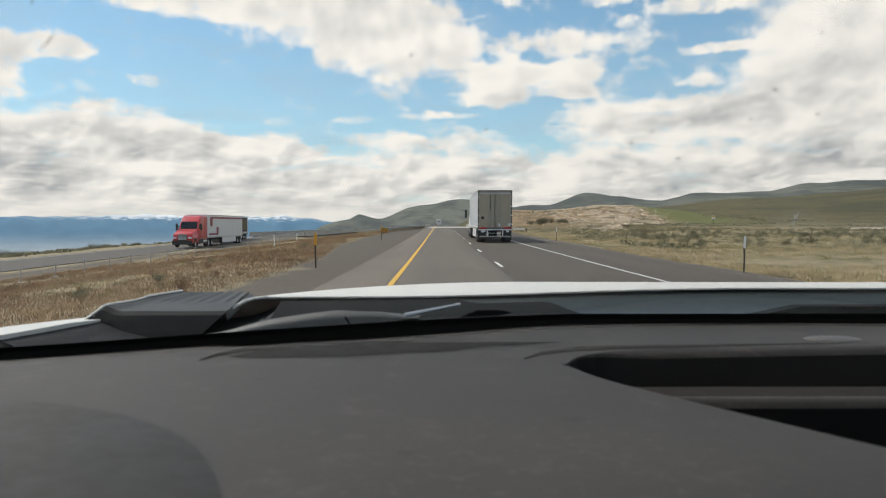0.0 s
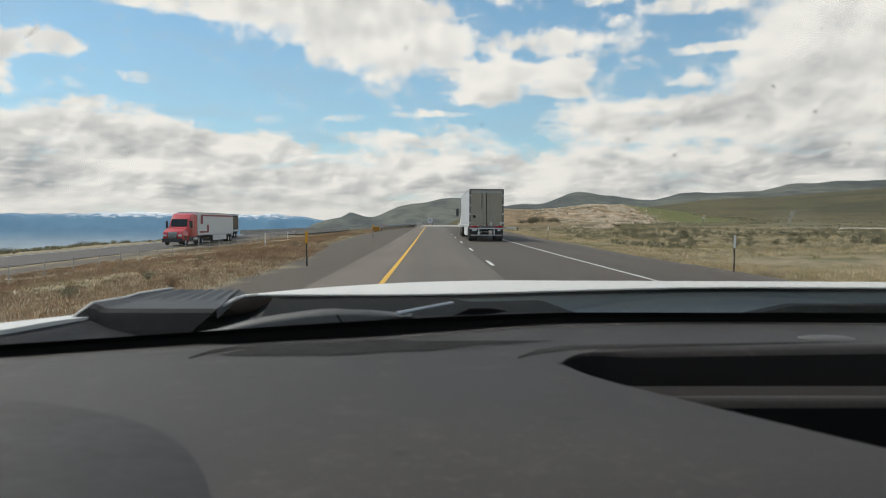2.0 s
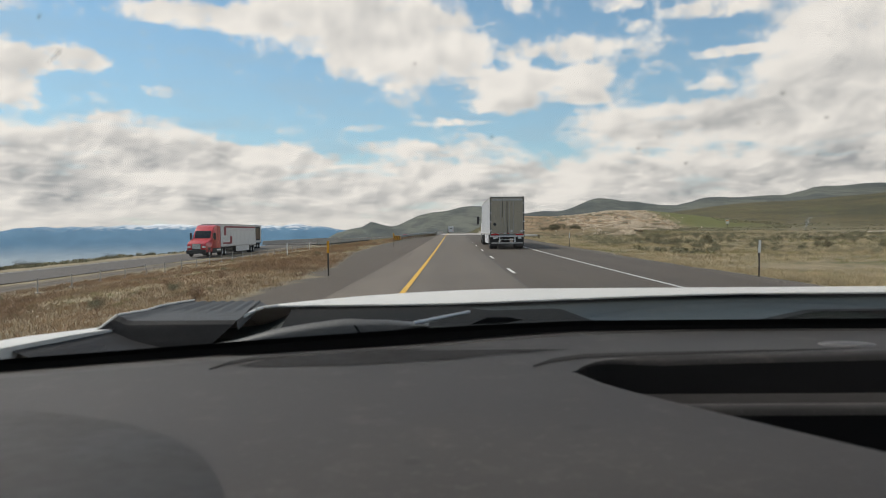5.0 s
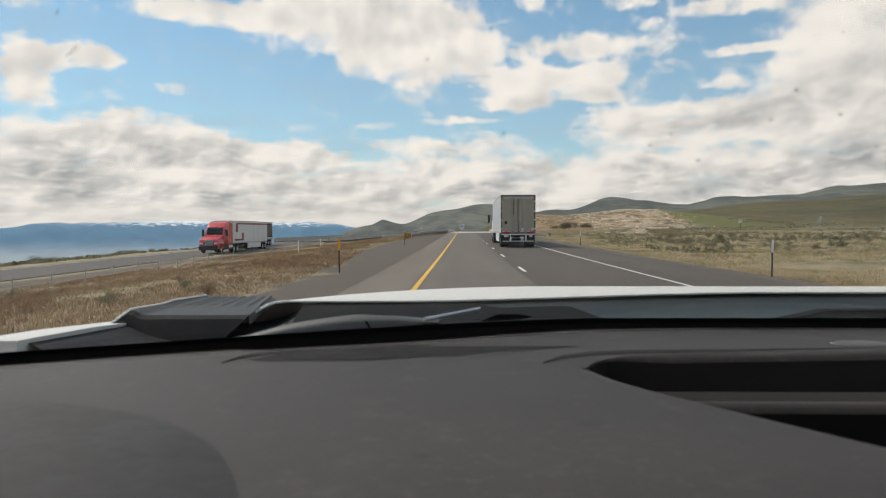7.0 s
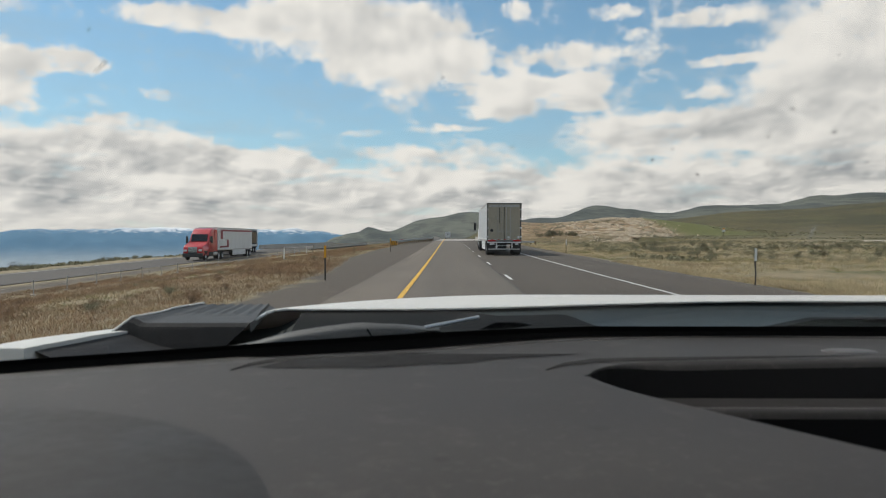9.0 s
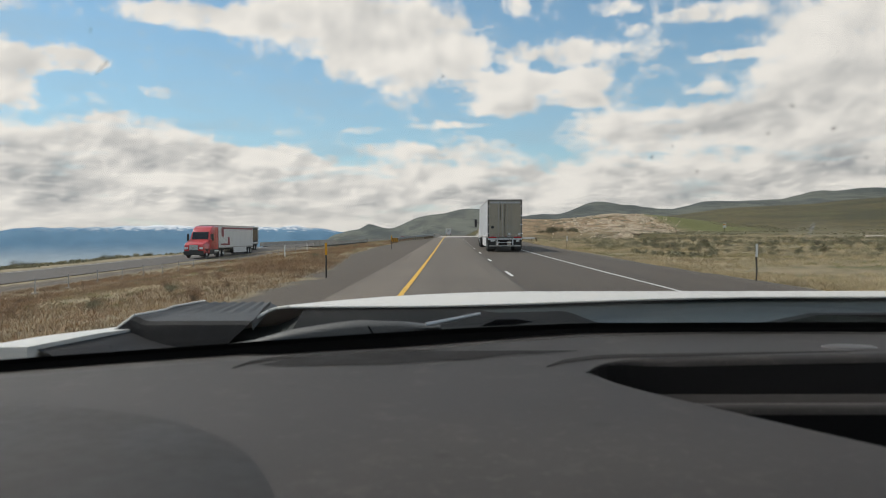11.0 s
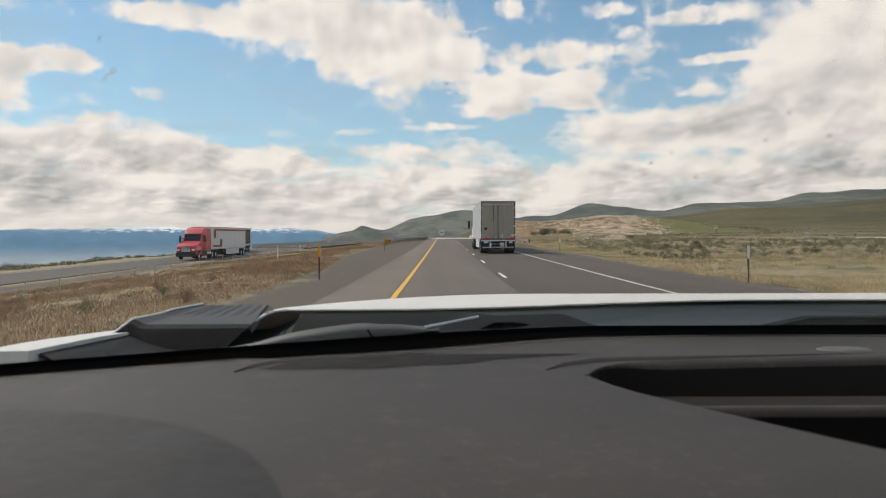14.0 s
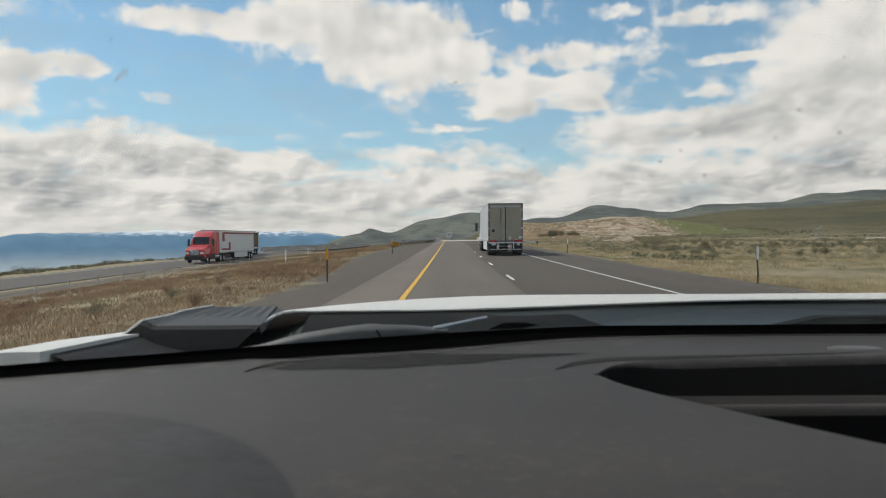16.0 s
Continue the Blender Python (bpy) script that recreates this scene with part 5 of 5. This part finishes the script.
    fx = [-0.60 + 0.02 * i for i in range(104)]
    def foot(x):
        return min(0.955, screen_foot(x))
    rows = [[(x, foot(x) + 0.028, 1.33) for x in fx], [(x, foot(x) + 0.028, 1.361 + 0.004 * step(-0.40, 0.1, x)) for x in fx], [(x, foot(x) + 0.020, 1.3675 + 0.006 * step(-0.40, 0.1, x)) for x in fx]]
    part("glass_border", grid(rows), M["black_and_shade"], car, "black border of the windscreen")
    # vent housing on the hood
    nx = 24
    top = []
    for j in range(13):
        f = j / 12
        y = 1.05 + 0.31 * f
        row = []
        for i in range(nx + 1):
            g = i / nx
            x = -0.490 + (0.182 - 0.052 * f) * g
            rib = 0.0035 * (0.5 + 0.5 * math.cos(g * 2 * math.pi * 7)) * step(0.35, 0.5, f)
            row.append((x, y, 1.371 - 0.003 * f + rib + 0.008 * (1 - step(0.0, 0.12, g)) * (1 - f)))
        top.append(row)
    v = grid(top)
    front = top[0]
    dark = grid([front, [(p[0] - 0.002, p[1] - 0.010, p[2] - 0.005) for p in front], [(p[0] - 0.9 * max(0.0, p[0] + 0.40), p[1] - 0.045, 1.29) for p in front]])
    left = [r[0] for r in top]
    grid([left, [(p[0] - 0.035, p[1] - 0.04, 1.345) for p in left], [(p[0] - 0.05, p[1] - 0.05, 1.30) for p in left]], dark)
    q = left[0]
    grid([[q, (q[0] - 0.035, q[1] - 0.04, 1.345), (q[0] - 0.05, q[1] - 0.05, 1.30)], [q, (q[0] - 0.002, q[1] - 0.010, q[2] - 0.005), (q[0], q[1] - 0.045, 1.29)]], dark)
    right = [r[-1] for r in top]
    grid([right, [(p[0] + 0.002, p[1] - 0.003, 1.356) for p in right]], v)
    bmesh.ops.remove_doubles(v, verts=v.verts, dist=0.0004)
    flank = grid([[(-0.306, 1.052, 1.372), (-0.330, 1.20, 1.370), (-0.358, 1.36, 1.3675)], [(-0.319, 1.055, 1.366), (-0.326, 1.20, 1.3675), (-0.345, 1.36, 1.361)]])
    part("vent_flank", flank, M["grey_trim"], car, "dark grey flank of the vent")
    curl = bmesh.new()
    bend = [(-0.319, 1.058, 1.3655), (-0.3225, 1.13, 1.3665), (-0.324, 1.20, 1.3685), (-0.318, 1.235, 1.370), (-0.295, 1.245, 1.3715)]
    for p0, p1 in zip(bend, bend[1:]):
        rod(p0, p1, 0.0028, 8, bm=curl)
    part("hood_lip_end", curl, M["car_white"], car, "white turned-in end of the hood lip", True)
    vent = part("hood_vent", v, M["grey_trim"], car, "ribbed dark grey vent housing", False)
    part("vent_face", dark, M["vent_black"], vent, "black vent face")
    # bright edge put in as white paint, for sun on the vent
    rim = bmesh.new()
    for a, c in zip(left, left[1:]):
        rod((a[0] - 0.001, a[1], a[2] + 0.001), (c[0] - 0.001, c[1], c[2] + 0.001), 0.002, 6, bm=rim)
    a = left[0]
    rod((a[0] - 0.001, a[1], a[2] + 0.001), (a[0] - 0.035, a[1] - 0.04, 1.346), 0.002, 6, bm=rim)
    part("vent_sunlit_edge", rim, M["car_white"], car, "white rim painted as the vent's sunlit edge")
    # wiper
    part("wiper_arm", rod((-0.036, 1.0, 1.3705), (0.045, 1.03, 1.383), 0.0035, 8, 0.0025), M["alloy"], car, "bare metal wiper arm")
    pv = prism([(0.045, 1.364), (0.07, 1.3745), (0.10, 1.375), (0.125, 1.371), (0.10, 1.366)], 1.03, 1.06, "y")
    part("wiper_pivot", pv, M["black_and_shade"], car, "black wiper pivot cover")
    part("wiper_blade", prism([(0.43, 1.358), (0.545, 1.382), (0.95, 1.384), (0.95, 1.358)], 1.015, 1.04, "y"), M["black_and_shade"], car, "black wiper blade at rest")
    # windscreen with insect marks
    wx = [-0.56 + 0.06 * i for i in range(34)]

    def pane_rows(o):
        rows = []
        for j in range(13):
            f = -0.04 + 1.04 * j / 12
            rows.append([(x, (screen_foot(x) + 0.03) * (1 - f) + 0.11 * f + o * 0.5, 1.368 + (1.84 - 1.368) * f + o) for x in wx])
        return rows
    verts, faces = [], []
    n = len(wx)
    for side, rows in enumerate((pane_rows(0.004), pane_rows(0.0))):
        base = len(verts)
        verts += [p for r in rows for p in r]
        for a in range(len(rows) - 1):
            for c in range(n - 1):
                q = (base + a * n + c, base + a * n + c + 1, base + (a + 1) * n + c + 1, base + (a + 1) * n + c)
                faces.append(q if side else q[::-1])
    me = bpy.data.meshes.new("windscreen")
    me.from_pydata(verts, [], faces)
    me.materials.append(M["clear_glass"])
    for p in me.polygons:
        p.use_smooth = True
    pane = new("windscreen", me)
    pane.parent = car
    pane["label"] = "clear windscreen with insect marks"
    pane.visible_shadow = False
    rnd = random.Random(11)
    for x, f, size in ((-0.240, 0.519, 5.0), (-0.234, 0.556, 1.6), (0.277, 0.457, 1.3), (0.332, 0.465, 1.2),
                       (0.183, 0.420, 1.1), (0.294, 0.415, 1.0), (0.351, 0.411, 1.2), (0.054, 0.435, 1.3),
                       (0.281, 0.495, 1.2), (0.287, 0.557, 1.0), (-0.005, 0.521, 1.1), (0.233, 0.397, 1.2),
                       (0.197, 0.437, 1.0), (0.317, 0.437, 0.9), (-0.052, 0.552, 1.0), (0.387, 0.420, 0.9)):
        y = (screen_foot(x) + 0.03) * (1 - f) + 0.11 * f
        z = 1.368 + (1.84 - 1.368) * f
        r = 0.0013 * size
        sp = bmesh.new()
        bmesh.ops.create_circle(sp, cap_ends=True, segments=9, radius=r)
        for v in sp.verts:
            v.co *= rnd.uniform(0.6, 1.5)
        bmesh.ops.transform(sp, matrix=Matrix.Translation((x, y + 0.004, z + 0.006)) @ pose(0, 0, 0, -60, 0, rnd.uniform(0, 180)), verts=sp.verts)
        part("insect_mark", sp, M["smear"], pane, "faint dried insect mark")
    for x, f, tall in ((0.405, 0.275, 0.009), (0.4035, 0.283, 0.006)):
        y, z = (screen_foot(x) + 0.03) * (1 - f) + 0.11 * f, 1.368 + (1.84 - 1.368) * f
        sm = prism([(-0.0015, -tall), (0.0005, -tall * 0.7), (0.004, tall), (0.001, tall * 0.8), (-0.0025, -tall * 0.2)], 0.0, 0.0002, "y")
        bmesh.ops.transform(sm, matrix=Matrix.Translation((x, y + 0.006, z + 0.008)), verts=sm.verts)
        part("wiper_smear", sm, M["haze_smear"], pane, "faint pale smear")
    # sides, roof, pillars, tail: plain painted panels that close the cabin
    for s in (-1, 1):
        x = CX + s * HALF
        o = [(2.42, 0.55), (2.45, 0.95), (2.40, 1.22), (1.75, 1.30), (1.1, 1.325), (0.70, 1.335), (-2.9, 1.33), (-3.0, 0.6), (-2.6, 0.45), (2.2, 0.42)]
        part("side_panel", prism(o, x - s * 0.03, x + s * 0.02, "x"), M["car_white"], car)
        part("roof_pillar", rod((x - s * 0.03, 0.60, 1.33), (x - s * 0.12, 0.02, 1.84), 0.035, 8), M["black_trim"], car, "black windscreen pillar")
        part("rear_pillar", rod((x - s * 0.03, -1.75, 1.33), (x - s * 0.12, -1.5, 1.84), 0.05, 8), M["car_white"], car)
        part("door_pillar", rod((x - s * 0.03, -0.5, 1.33), (x - s * 0.12, -0.5, 1.84), 0.04, 8), M["black_trim"], car)
        part("headlamp", box(x - s * 0.25 - 0.16, x - s * 0.25 + 0.16, 2.36, 2.47, 0.95, 1.15, 0.03), M["trailer_white"], car, "clear headlamp")
    rows = [[(CX - 0.93 + 1.86 * i / 20, yy, 1.80 + zz - 0.03 * (i / 10 - 1) ** 2) for i in range(21)] for yy, zz in ((0.10, 0.04), (0.0, 0.07), (-0.7, 0.10), (-1.5, 0.06), (-1.56, -0.02))]
    part("roof", grid(rows), M["car_white"], car, "", True)
    part("rear_wall", box(CX - HALF + 0.03, CX + HALF - 0.03, -1.80, -1.74, 0.5, 1.33), M["grey_trim"], car)
    part("floor_pan", box(CX - HALF + 0.03, CX + HALF - 0.03, -2.9, 2.3, 0.45, 0.52), M["chassis"], car)
    part("bed_floor", box(CX - HALF + 0.03, CX + HALF - 0.03, -2.9, -1.8, 0.8, 0.86), M["grey_trim"], car)
    part("tailgate", box(CX - HALF + 0.03, CX + HALF - 0.03, -3.0, -2.9, 0.6, 1.33), M["car_white"], car)
    part("front_fascia", box(CX - HALF + 0.03, CX + HALF - 0.03, 2.36, 2.44, 0.5, 1.20, 0.03), M["car_white"], car)
    part("grille", box(CX - 0.5, CX + 0.5, 2.42, 2.46, 0.75, 1.12, 0.02), M["chassis"], car, "dark grille")
    part("cabin_trim", box(CX - HALF + 0.03, CX - HALF + 0.07, -1.74, 0.62, 0.55, 1.30), M["grey_trim"], car)
    part("cabin_trim", box(CX + HALF - 0.07, CX + HALF - 0.03, -1.74, 0.62, 0.55, 1.30), M["grey_trim"], car)
    for x in (CX - 0.42, CX + 0.42):
        part("seat", box(x - 0.25, x + 0.25, -1.0, -0.45, 0.6, 0.95, 0.06), M["black_trim"], car)
        part("seat_back", box(x - 0.25, x + 0.25, -1.15, -1.0, 0.8, 1.45, 0.06), M["black_trim"], car)
    wheels(car, [(CX + s * 0.9, q, s) for q in (-2.2, 1.45) for s in (-1, 1)], 0.38, 0.27)


build_body()

# ---- plants ----


def tufts(name, label, mat, n, sampler, h0, h1, blades=7, spread=0.12):
    verts, faces = [], []
    for _ in range(n):
        x, y = sampler()
        z = land(x, y)
        h = random.uniform(h0, h1)
        for _ in range(blades):
            a = random.uniform(0, 6.283)
            lean = random.uniform(0.3, 1.1) * h
            w = random.uniform(0.004, 0.011) * (1 + h)
            bx, by = x + random.gauss(0, spread), y + random.gauss(0, spread)
            dx, dy = math.cos(a), math.sin(a)
            i = len(verts)
            hh = h * random.uniform(0.6, 1.1)
            verts += [(bx - dy * w, by + dx * w, z - 0.03), (bx + dy * w, by - dx * w, z - 0.03), (bx + dx * lean, by + dy * lean, z + hh)]
            faces.append((i, i + 1, i + 2))
    me = bpy.data.meshes.new(name)
    me.from_pydata(verts, [], faces)
    me.materials.append(mat)
    return tagged(new(name, me), label, "grass", kind="stuff")


def left_strip():
    while True:
        y = 4 + 190 * random.random() ** 1.8
        x = -5.1 - 20.5 * random.random()
        if noise.noise((x * 0.15, y * 0.10, 5)) > -0.6 and x < -5.1 - 2.6 * step(22, 60, y):
            return x, y


def left_band():
    while True:
        y = 4 + 190 * random.random() ** 1.8
        x = -5.4 - 20 * random.random()
        if noise.noise((x * 0.2, y * 0.08, 9)) > -0.1 and x < -5.1 - 2.6 * step(22, 60, y):
            return x, y


def right_strip():
    while True:
        y = 6 + 170 * random.random() ** 1.6
        x = 11.2 + 70 * random.random() ** 1.5
        if noise.noise((x * 0.12, y * 0.12, 2)) > -0.3:
            return x, y


def right_green():
    while True:
        y = 6 + 170 * random.random() ** 1.6
        x = 13 + 70 * random.random() ** 1.5
        if noise.noise((x * 0.06, y * 0.06, 12)) > 0.0:
            return x, y


tufts("dry_grass", "dry tan grass along the median", M["median_straw"], 45000, left_strip, 0.03, 0.11, 6)
tufts("dry_brush", "rust-brown dry brush in the median", M["rust_grass"], 60000, left_band, 0.03, 0.15, 6, spread=0.14)
tufts("dry_grass", "dry straw-coloured grass beside the shoulder", M["straw"], 70000, right_strip, 0.06, 0.30, 6)
tufts("green_grass", "patches of fresh green grass", M["green_grass"], 14000, right_green, 0.04, 0.22, 6, spread=0.2)


def loose_gravel():
    v, fs = [], []
    for _ in range(26000):
        y = 5 + 75 * random.random() ** 1.7
        x = random.choice((-2.95 - 5.5 * random.random() ** 0.8, 9.0 + 1.6 * random.random()))
        z, q = land(x, y), random.uniform(0.008, 0.028)
        i = len(v)
        a = random.uniform(0, 6.28)
        for k in range(3):
            v.append((x + q * math.cos(a + 2.1 * k), y + q * math.sin(a + 2.1 * k), z - 0.004))
        v.append((x + random.uniform(-0.3, 0.3) * q, y, z + q * random.uniform(0.25, 0.6)))
        fs += [(i, i + 1, i + 3), (i + 1, i + 2, i + 3), (i + 2, i, i + 3)]
    me = bpy.data.meshes.new("gravel")
    me.from_pydata(v, [], fs)
    me.materials.append(M["stone_grey"])
    tagged(new("gravel", me), "loose grey-brown gravel on the verge", "gravel", kind="stuff")


loose_gravel()


def shrub(size, mat, seed, label):
    """A low uneven bush: forked twigs and many small leaf clumps."""
    rnd = random.Random(seed)
    s = thing("shrub", label, "shrub", "steppe shrubs")
    tw = bmesh.new()
    leaf_v, leaf_f = [], []
    for _ in range(9):
        a, t = rnd.uniform(0, 6.283), rnd.uniform(0.2, 1.0)
        tip = Vector((math.cos(a) * t * size * 0.55, math.sin(a) * t * size * 0.55, size * rnd.uniform(0.4, 0.75)))
        rod((0, 0, -0.05), tip, 0.03 * size, 5, 0.008, bm=tw)
        for _ in range(55):
            c = tip + Vector((rnd.gauss(0, 0.20), rnd.gauss(0, 0.20), rnd.gauss(-0.05, 0.15))) * size
            c.z = max(0.03, c.z)
            q = Euler((rnd.uniform(0, 6), rnd.uniform(0, 6), rnd.uniform(0, 6))).to_matrix()
            w = 0.045 * size * rnd.uniform(0.6, 1.4)
            i = len(leaf_v)
            leaf_v += [tuple(c + q @ Vector(p)) for p in ((-w, 0, 0), (0, -w * 0.6, 0), (w * 1.3, 0, 0), (0, w * 0.6, 0))]
            leaf_f.append((i, i + 1, i + 2, i + 3))
    part("twigs", tw, M["wood"], s)
    me = bpy.data.meshes.new("foliage")
    me.from_pydata(leaf_v, [], leaf_f)
    me.materials.append(mat)
    f = new("foliage", me)
    f.parent = s
    return s


kinds = [shrub(1.0, M["sage_leaf"], 1, "grey-green sagebrush on the dry steppe"), shrub(1.2, M["dark_leaf"], 2, "dark green bush on the dry steppe"),
         shrub(0.8, M["rust_grass"], 3, "brown dried-out bush on the dry steppe")]
spots = []
for _ in range(54):
    spots.append((random.uniform(-52, -41.5), 12 + 230 * random.random(), random.choice((0, 1, 1)), random.uniform(0.35, 0.95)))
for _ in range(120):
    q = random.uniform(58, 112)
    spots.append((random.uniform(0.2, 0.78) * q + 6, q, random.choice((0, 0, 0, 0, 1)), random.uniform(0.4, 0.9)))
for _ in range(34):
    q = random.uniform(16, 75)
    spots.append((-6.2 - 2.6 * step(22, 60, q) - 3.5 * random.random() ** 1.5, q, 2, random.uniform(0.2, 0.45)))
for _ in range(12):
    spots.append((random.uniform(27, 46), random.uniform(234, 243), 1, random.uniform(0.9, 1.9)))
for _ in range(64):
    spots.append((random.uniform(-20, -8), 14 + 120 * random.random() ** 1.4, random.choice((0, 2, 2, 2)), random.uniform(0.2, 0.45)))
first = {}
for x, y, kind, size in spots:
    m = Matrix.Translation((x, y, land(x, y))) @ pose(0, 0, 0, 0, 0, random.uniform(0, 360)) @ Matrix.Diagonal((size, size, size * random.uniform(0.8, 1.1), 1))
    if kind not in first:
        first[kind] = True
        kinds[kind].matrix_basis = m
    else:
        o = copy_thing(kinds[kind], Matrix())
        o.matrix_basis = m


def sage_cover():
    """Low sagebrush that dots the open field, in one sheet of many small leafy clumps."""
    v, fs = [], []
    rnd = random.Random(5)
    for _ in range(13000):
        y = 52 + 220 * rnd.random() ** 1.4
        x = rnd.choice((1, 1, 1, -1))
        x = 17 + 116 * rnd.random() ** 1.1 if x > 0 else -41.5 - 26 * rnd.random()
        if noise.noise((x * 0.05, y * 0.05, 21)) < 0.0 or (x < 12 and abs(y - 188) < 50):
            continue
        z, r = land(x, y), rnd.uniform(0.12, 0.42)
        for _ in range(11):
            a, e = rnd.uniform(0, 6.28), rnd.uniform(0.1, 1.0)
            c = Vector((x + r * math.cos(a) * (1 - 0.5 * e), y + r * math.sin(a) * (1 - 0.5 * e), z + r * e * 0.9))
            q = Euler((rnd.uniform(0, 6), rnd.uniform(0, 6), rnd.uniform(0, 6))).to_matrix()
            w = r * rnd.uniform(0.25, 0.5)
            i = len(v)
            v += [tuple(c + q @ Vector(p)) for p in ((-w, -w * 0.5, 0), (w, -w * 0.3, 0), (w * 0.2, w, 0))]
            fs.append((i, i + 1, i + 2))
    me = bpy.data.meshes.new("sagebrush_cover")
    me.from_pydata(v, [], fs)
    me.materials.append(M["sage_leaf"])
    tagged(new("sagebrush_cover", me), "low grey-green sagebrush dotting the field", "brush", kind="stuff")


def brush_clumps(name, label, mat, n, place, r0, r1, seed):
    """Knee-high tangled dry brush, as many small leaning tufts."""
    v, fs = [], []
    rnd = random.Random(seed)
    for _ in range(n):
        x, y = place(rnd)
        if noise.noise((x * 0.11, y * 0.07, seed)) < 0.03:
            continue
        z, r = land(x, y), rnd.uniform(r0, r1)
        for _ in range(46):
            a, e = rnd.uniform(0, 6.28), rnd.random() ** 0.6
            t = r * math.sqrt(rnd.random())
            c = Vector((x + t * math.cos(a), y + t * math.sin(a), z + 0.75 * (r - 0.6 * t) * e))
            w = r * rnd.uniform(0.10, 0.24)
            q = Euler((rnd.uniform(-1, 1), rnd.uniform(-1, 1), rnd.uniform(0, 6))).to_matrix()
            i = len(v)
            v += [tuple(c + q @ Vector(p)) for p in ((-w * 0.2, 0, -w), (w * 0.2, 0, -w), (w * 0.5, w * 0.4, w * 1.5))]
            fs.append((i, i + 1, i + 2))
    me = bpy.data.meshes.new(name)
    me.from_pydata(v, [], fs)
    me.materials.append(mat)
    tagged(new(name, me), label, "brush", kind="stuff")


def median_spot(rnd):
    y = 7 + 110 * rnd.random() ** 1.5
    return -5.3 - 2.6 * step(22, 60, y) - 18 * rnd.random(), y


def field_spot(rnd):
    return 11.8 + 50 * rnd.random() ** 1.4, 12 + 95 * rnd.random() ** 1.2


def sage_spot(rnd):
    q = 46 + 70 * rnd.random()
    return 15 + 0.75 * q * rnd.random() ** 0.7, q


brush_clumps("tangled_brush", "rust-brown tangled brush in the median", M["rust_grass"], 4200, median_spot, 0.12, 0.36, 3)
brush_clumps("tangled_brush", "tan tangled grass clumps in the median", M["median_straw"], 2000, median_spot, 0.10, 0.26, 8)
def verge_spot(rnd):
    return 11.3 + 40 * rnd.random() ** 2.2, 12 + 95 * rnd.random() ** 1.2


brush_clumps("green_tufts", "small green tufts in the median", M["green_grass"], 900, median_spot, 0.08, 0.2, 31)
brush_clumps("bunch_grass", "tan bunch grass beside the shoulder", M["straw"], 5200, verge_spot, 0.14, 0.40, 13)
brush_clumps("bunch_grass", "green bunch grass in the field", M["green_grass"], 1400, field_spot, 0.14, 0.40, 17)
brush_clumps("sagebrush_clumps", "grey-green sagebrush clumps in the field", M["sage_leaf"], 1900, sage_spot, 0.2, 0.5, 23)
sage_cover()


def bank_stones():
    """Broken rock: rough wedges that lie at all angles."""
    rnd = random.Random(41)
    b_v, b_f = [], []
    for _ in range(15000):
        x, y = rnd.gauss(62, 7), rnd.uniform(218, 286)
        if noise.noise((x * 0.16, y * 0.07, 31)) + 0.5 * noise.noise((x * 0.5, y * 0.25, 3)) < 0.08:
            continue
        z = land(x, y)
        s = 0.12 + 0.42 * rnd.random() ** 2.0
        i = len(b_v)
        q = Euler((rnd.uniform(-0.9, 0.9), rnd.uniform(-0.9, 0.9), rnd.uniform(0, 6.28))).to_matrix()
        for p in ((-1, -0.6, -0.5), (1, -0.7, -0.5), (0.8, 0.8, -0.5), (-0.9, 0.6, -0.5), (-0.3, -0.2, 0.9), (0.6, 0.2, 0.7)):
            b_v.append(tuple(Vector((x, y, z + 0.25 * s)) + q @ (Vector([c * rnd.uniform(0.6, 1.3) for c in p]) * s)))
        for f in ((0, 1, 5, 4), (1, 2, 5), (2, 3, 4, 5), (3, 0, 4), (3, 2, 1, 0)):
            b_f.append(tuple(i + k for k in f))
    me = bpy.data.meshes.new("bank_stones")
    me.from_pydata(b_v, [], b_f)
    me.materials.append(M["rock"])
    tagged(new("bank_stones", me), "pale broken rock on the cut bank", "rocks", kind="stuff")


bank_stones()
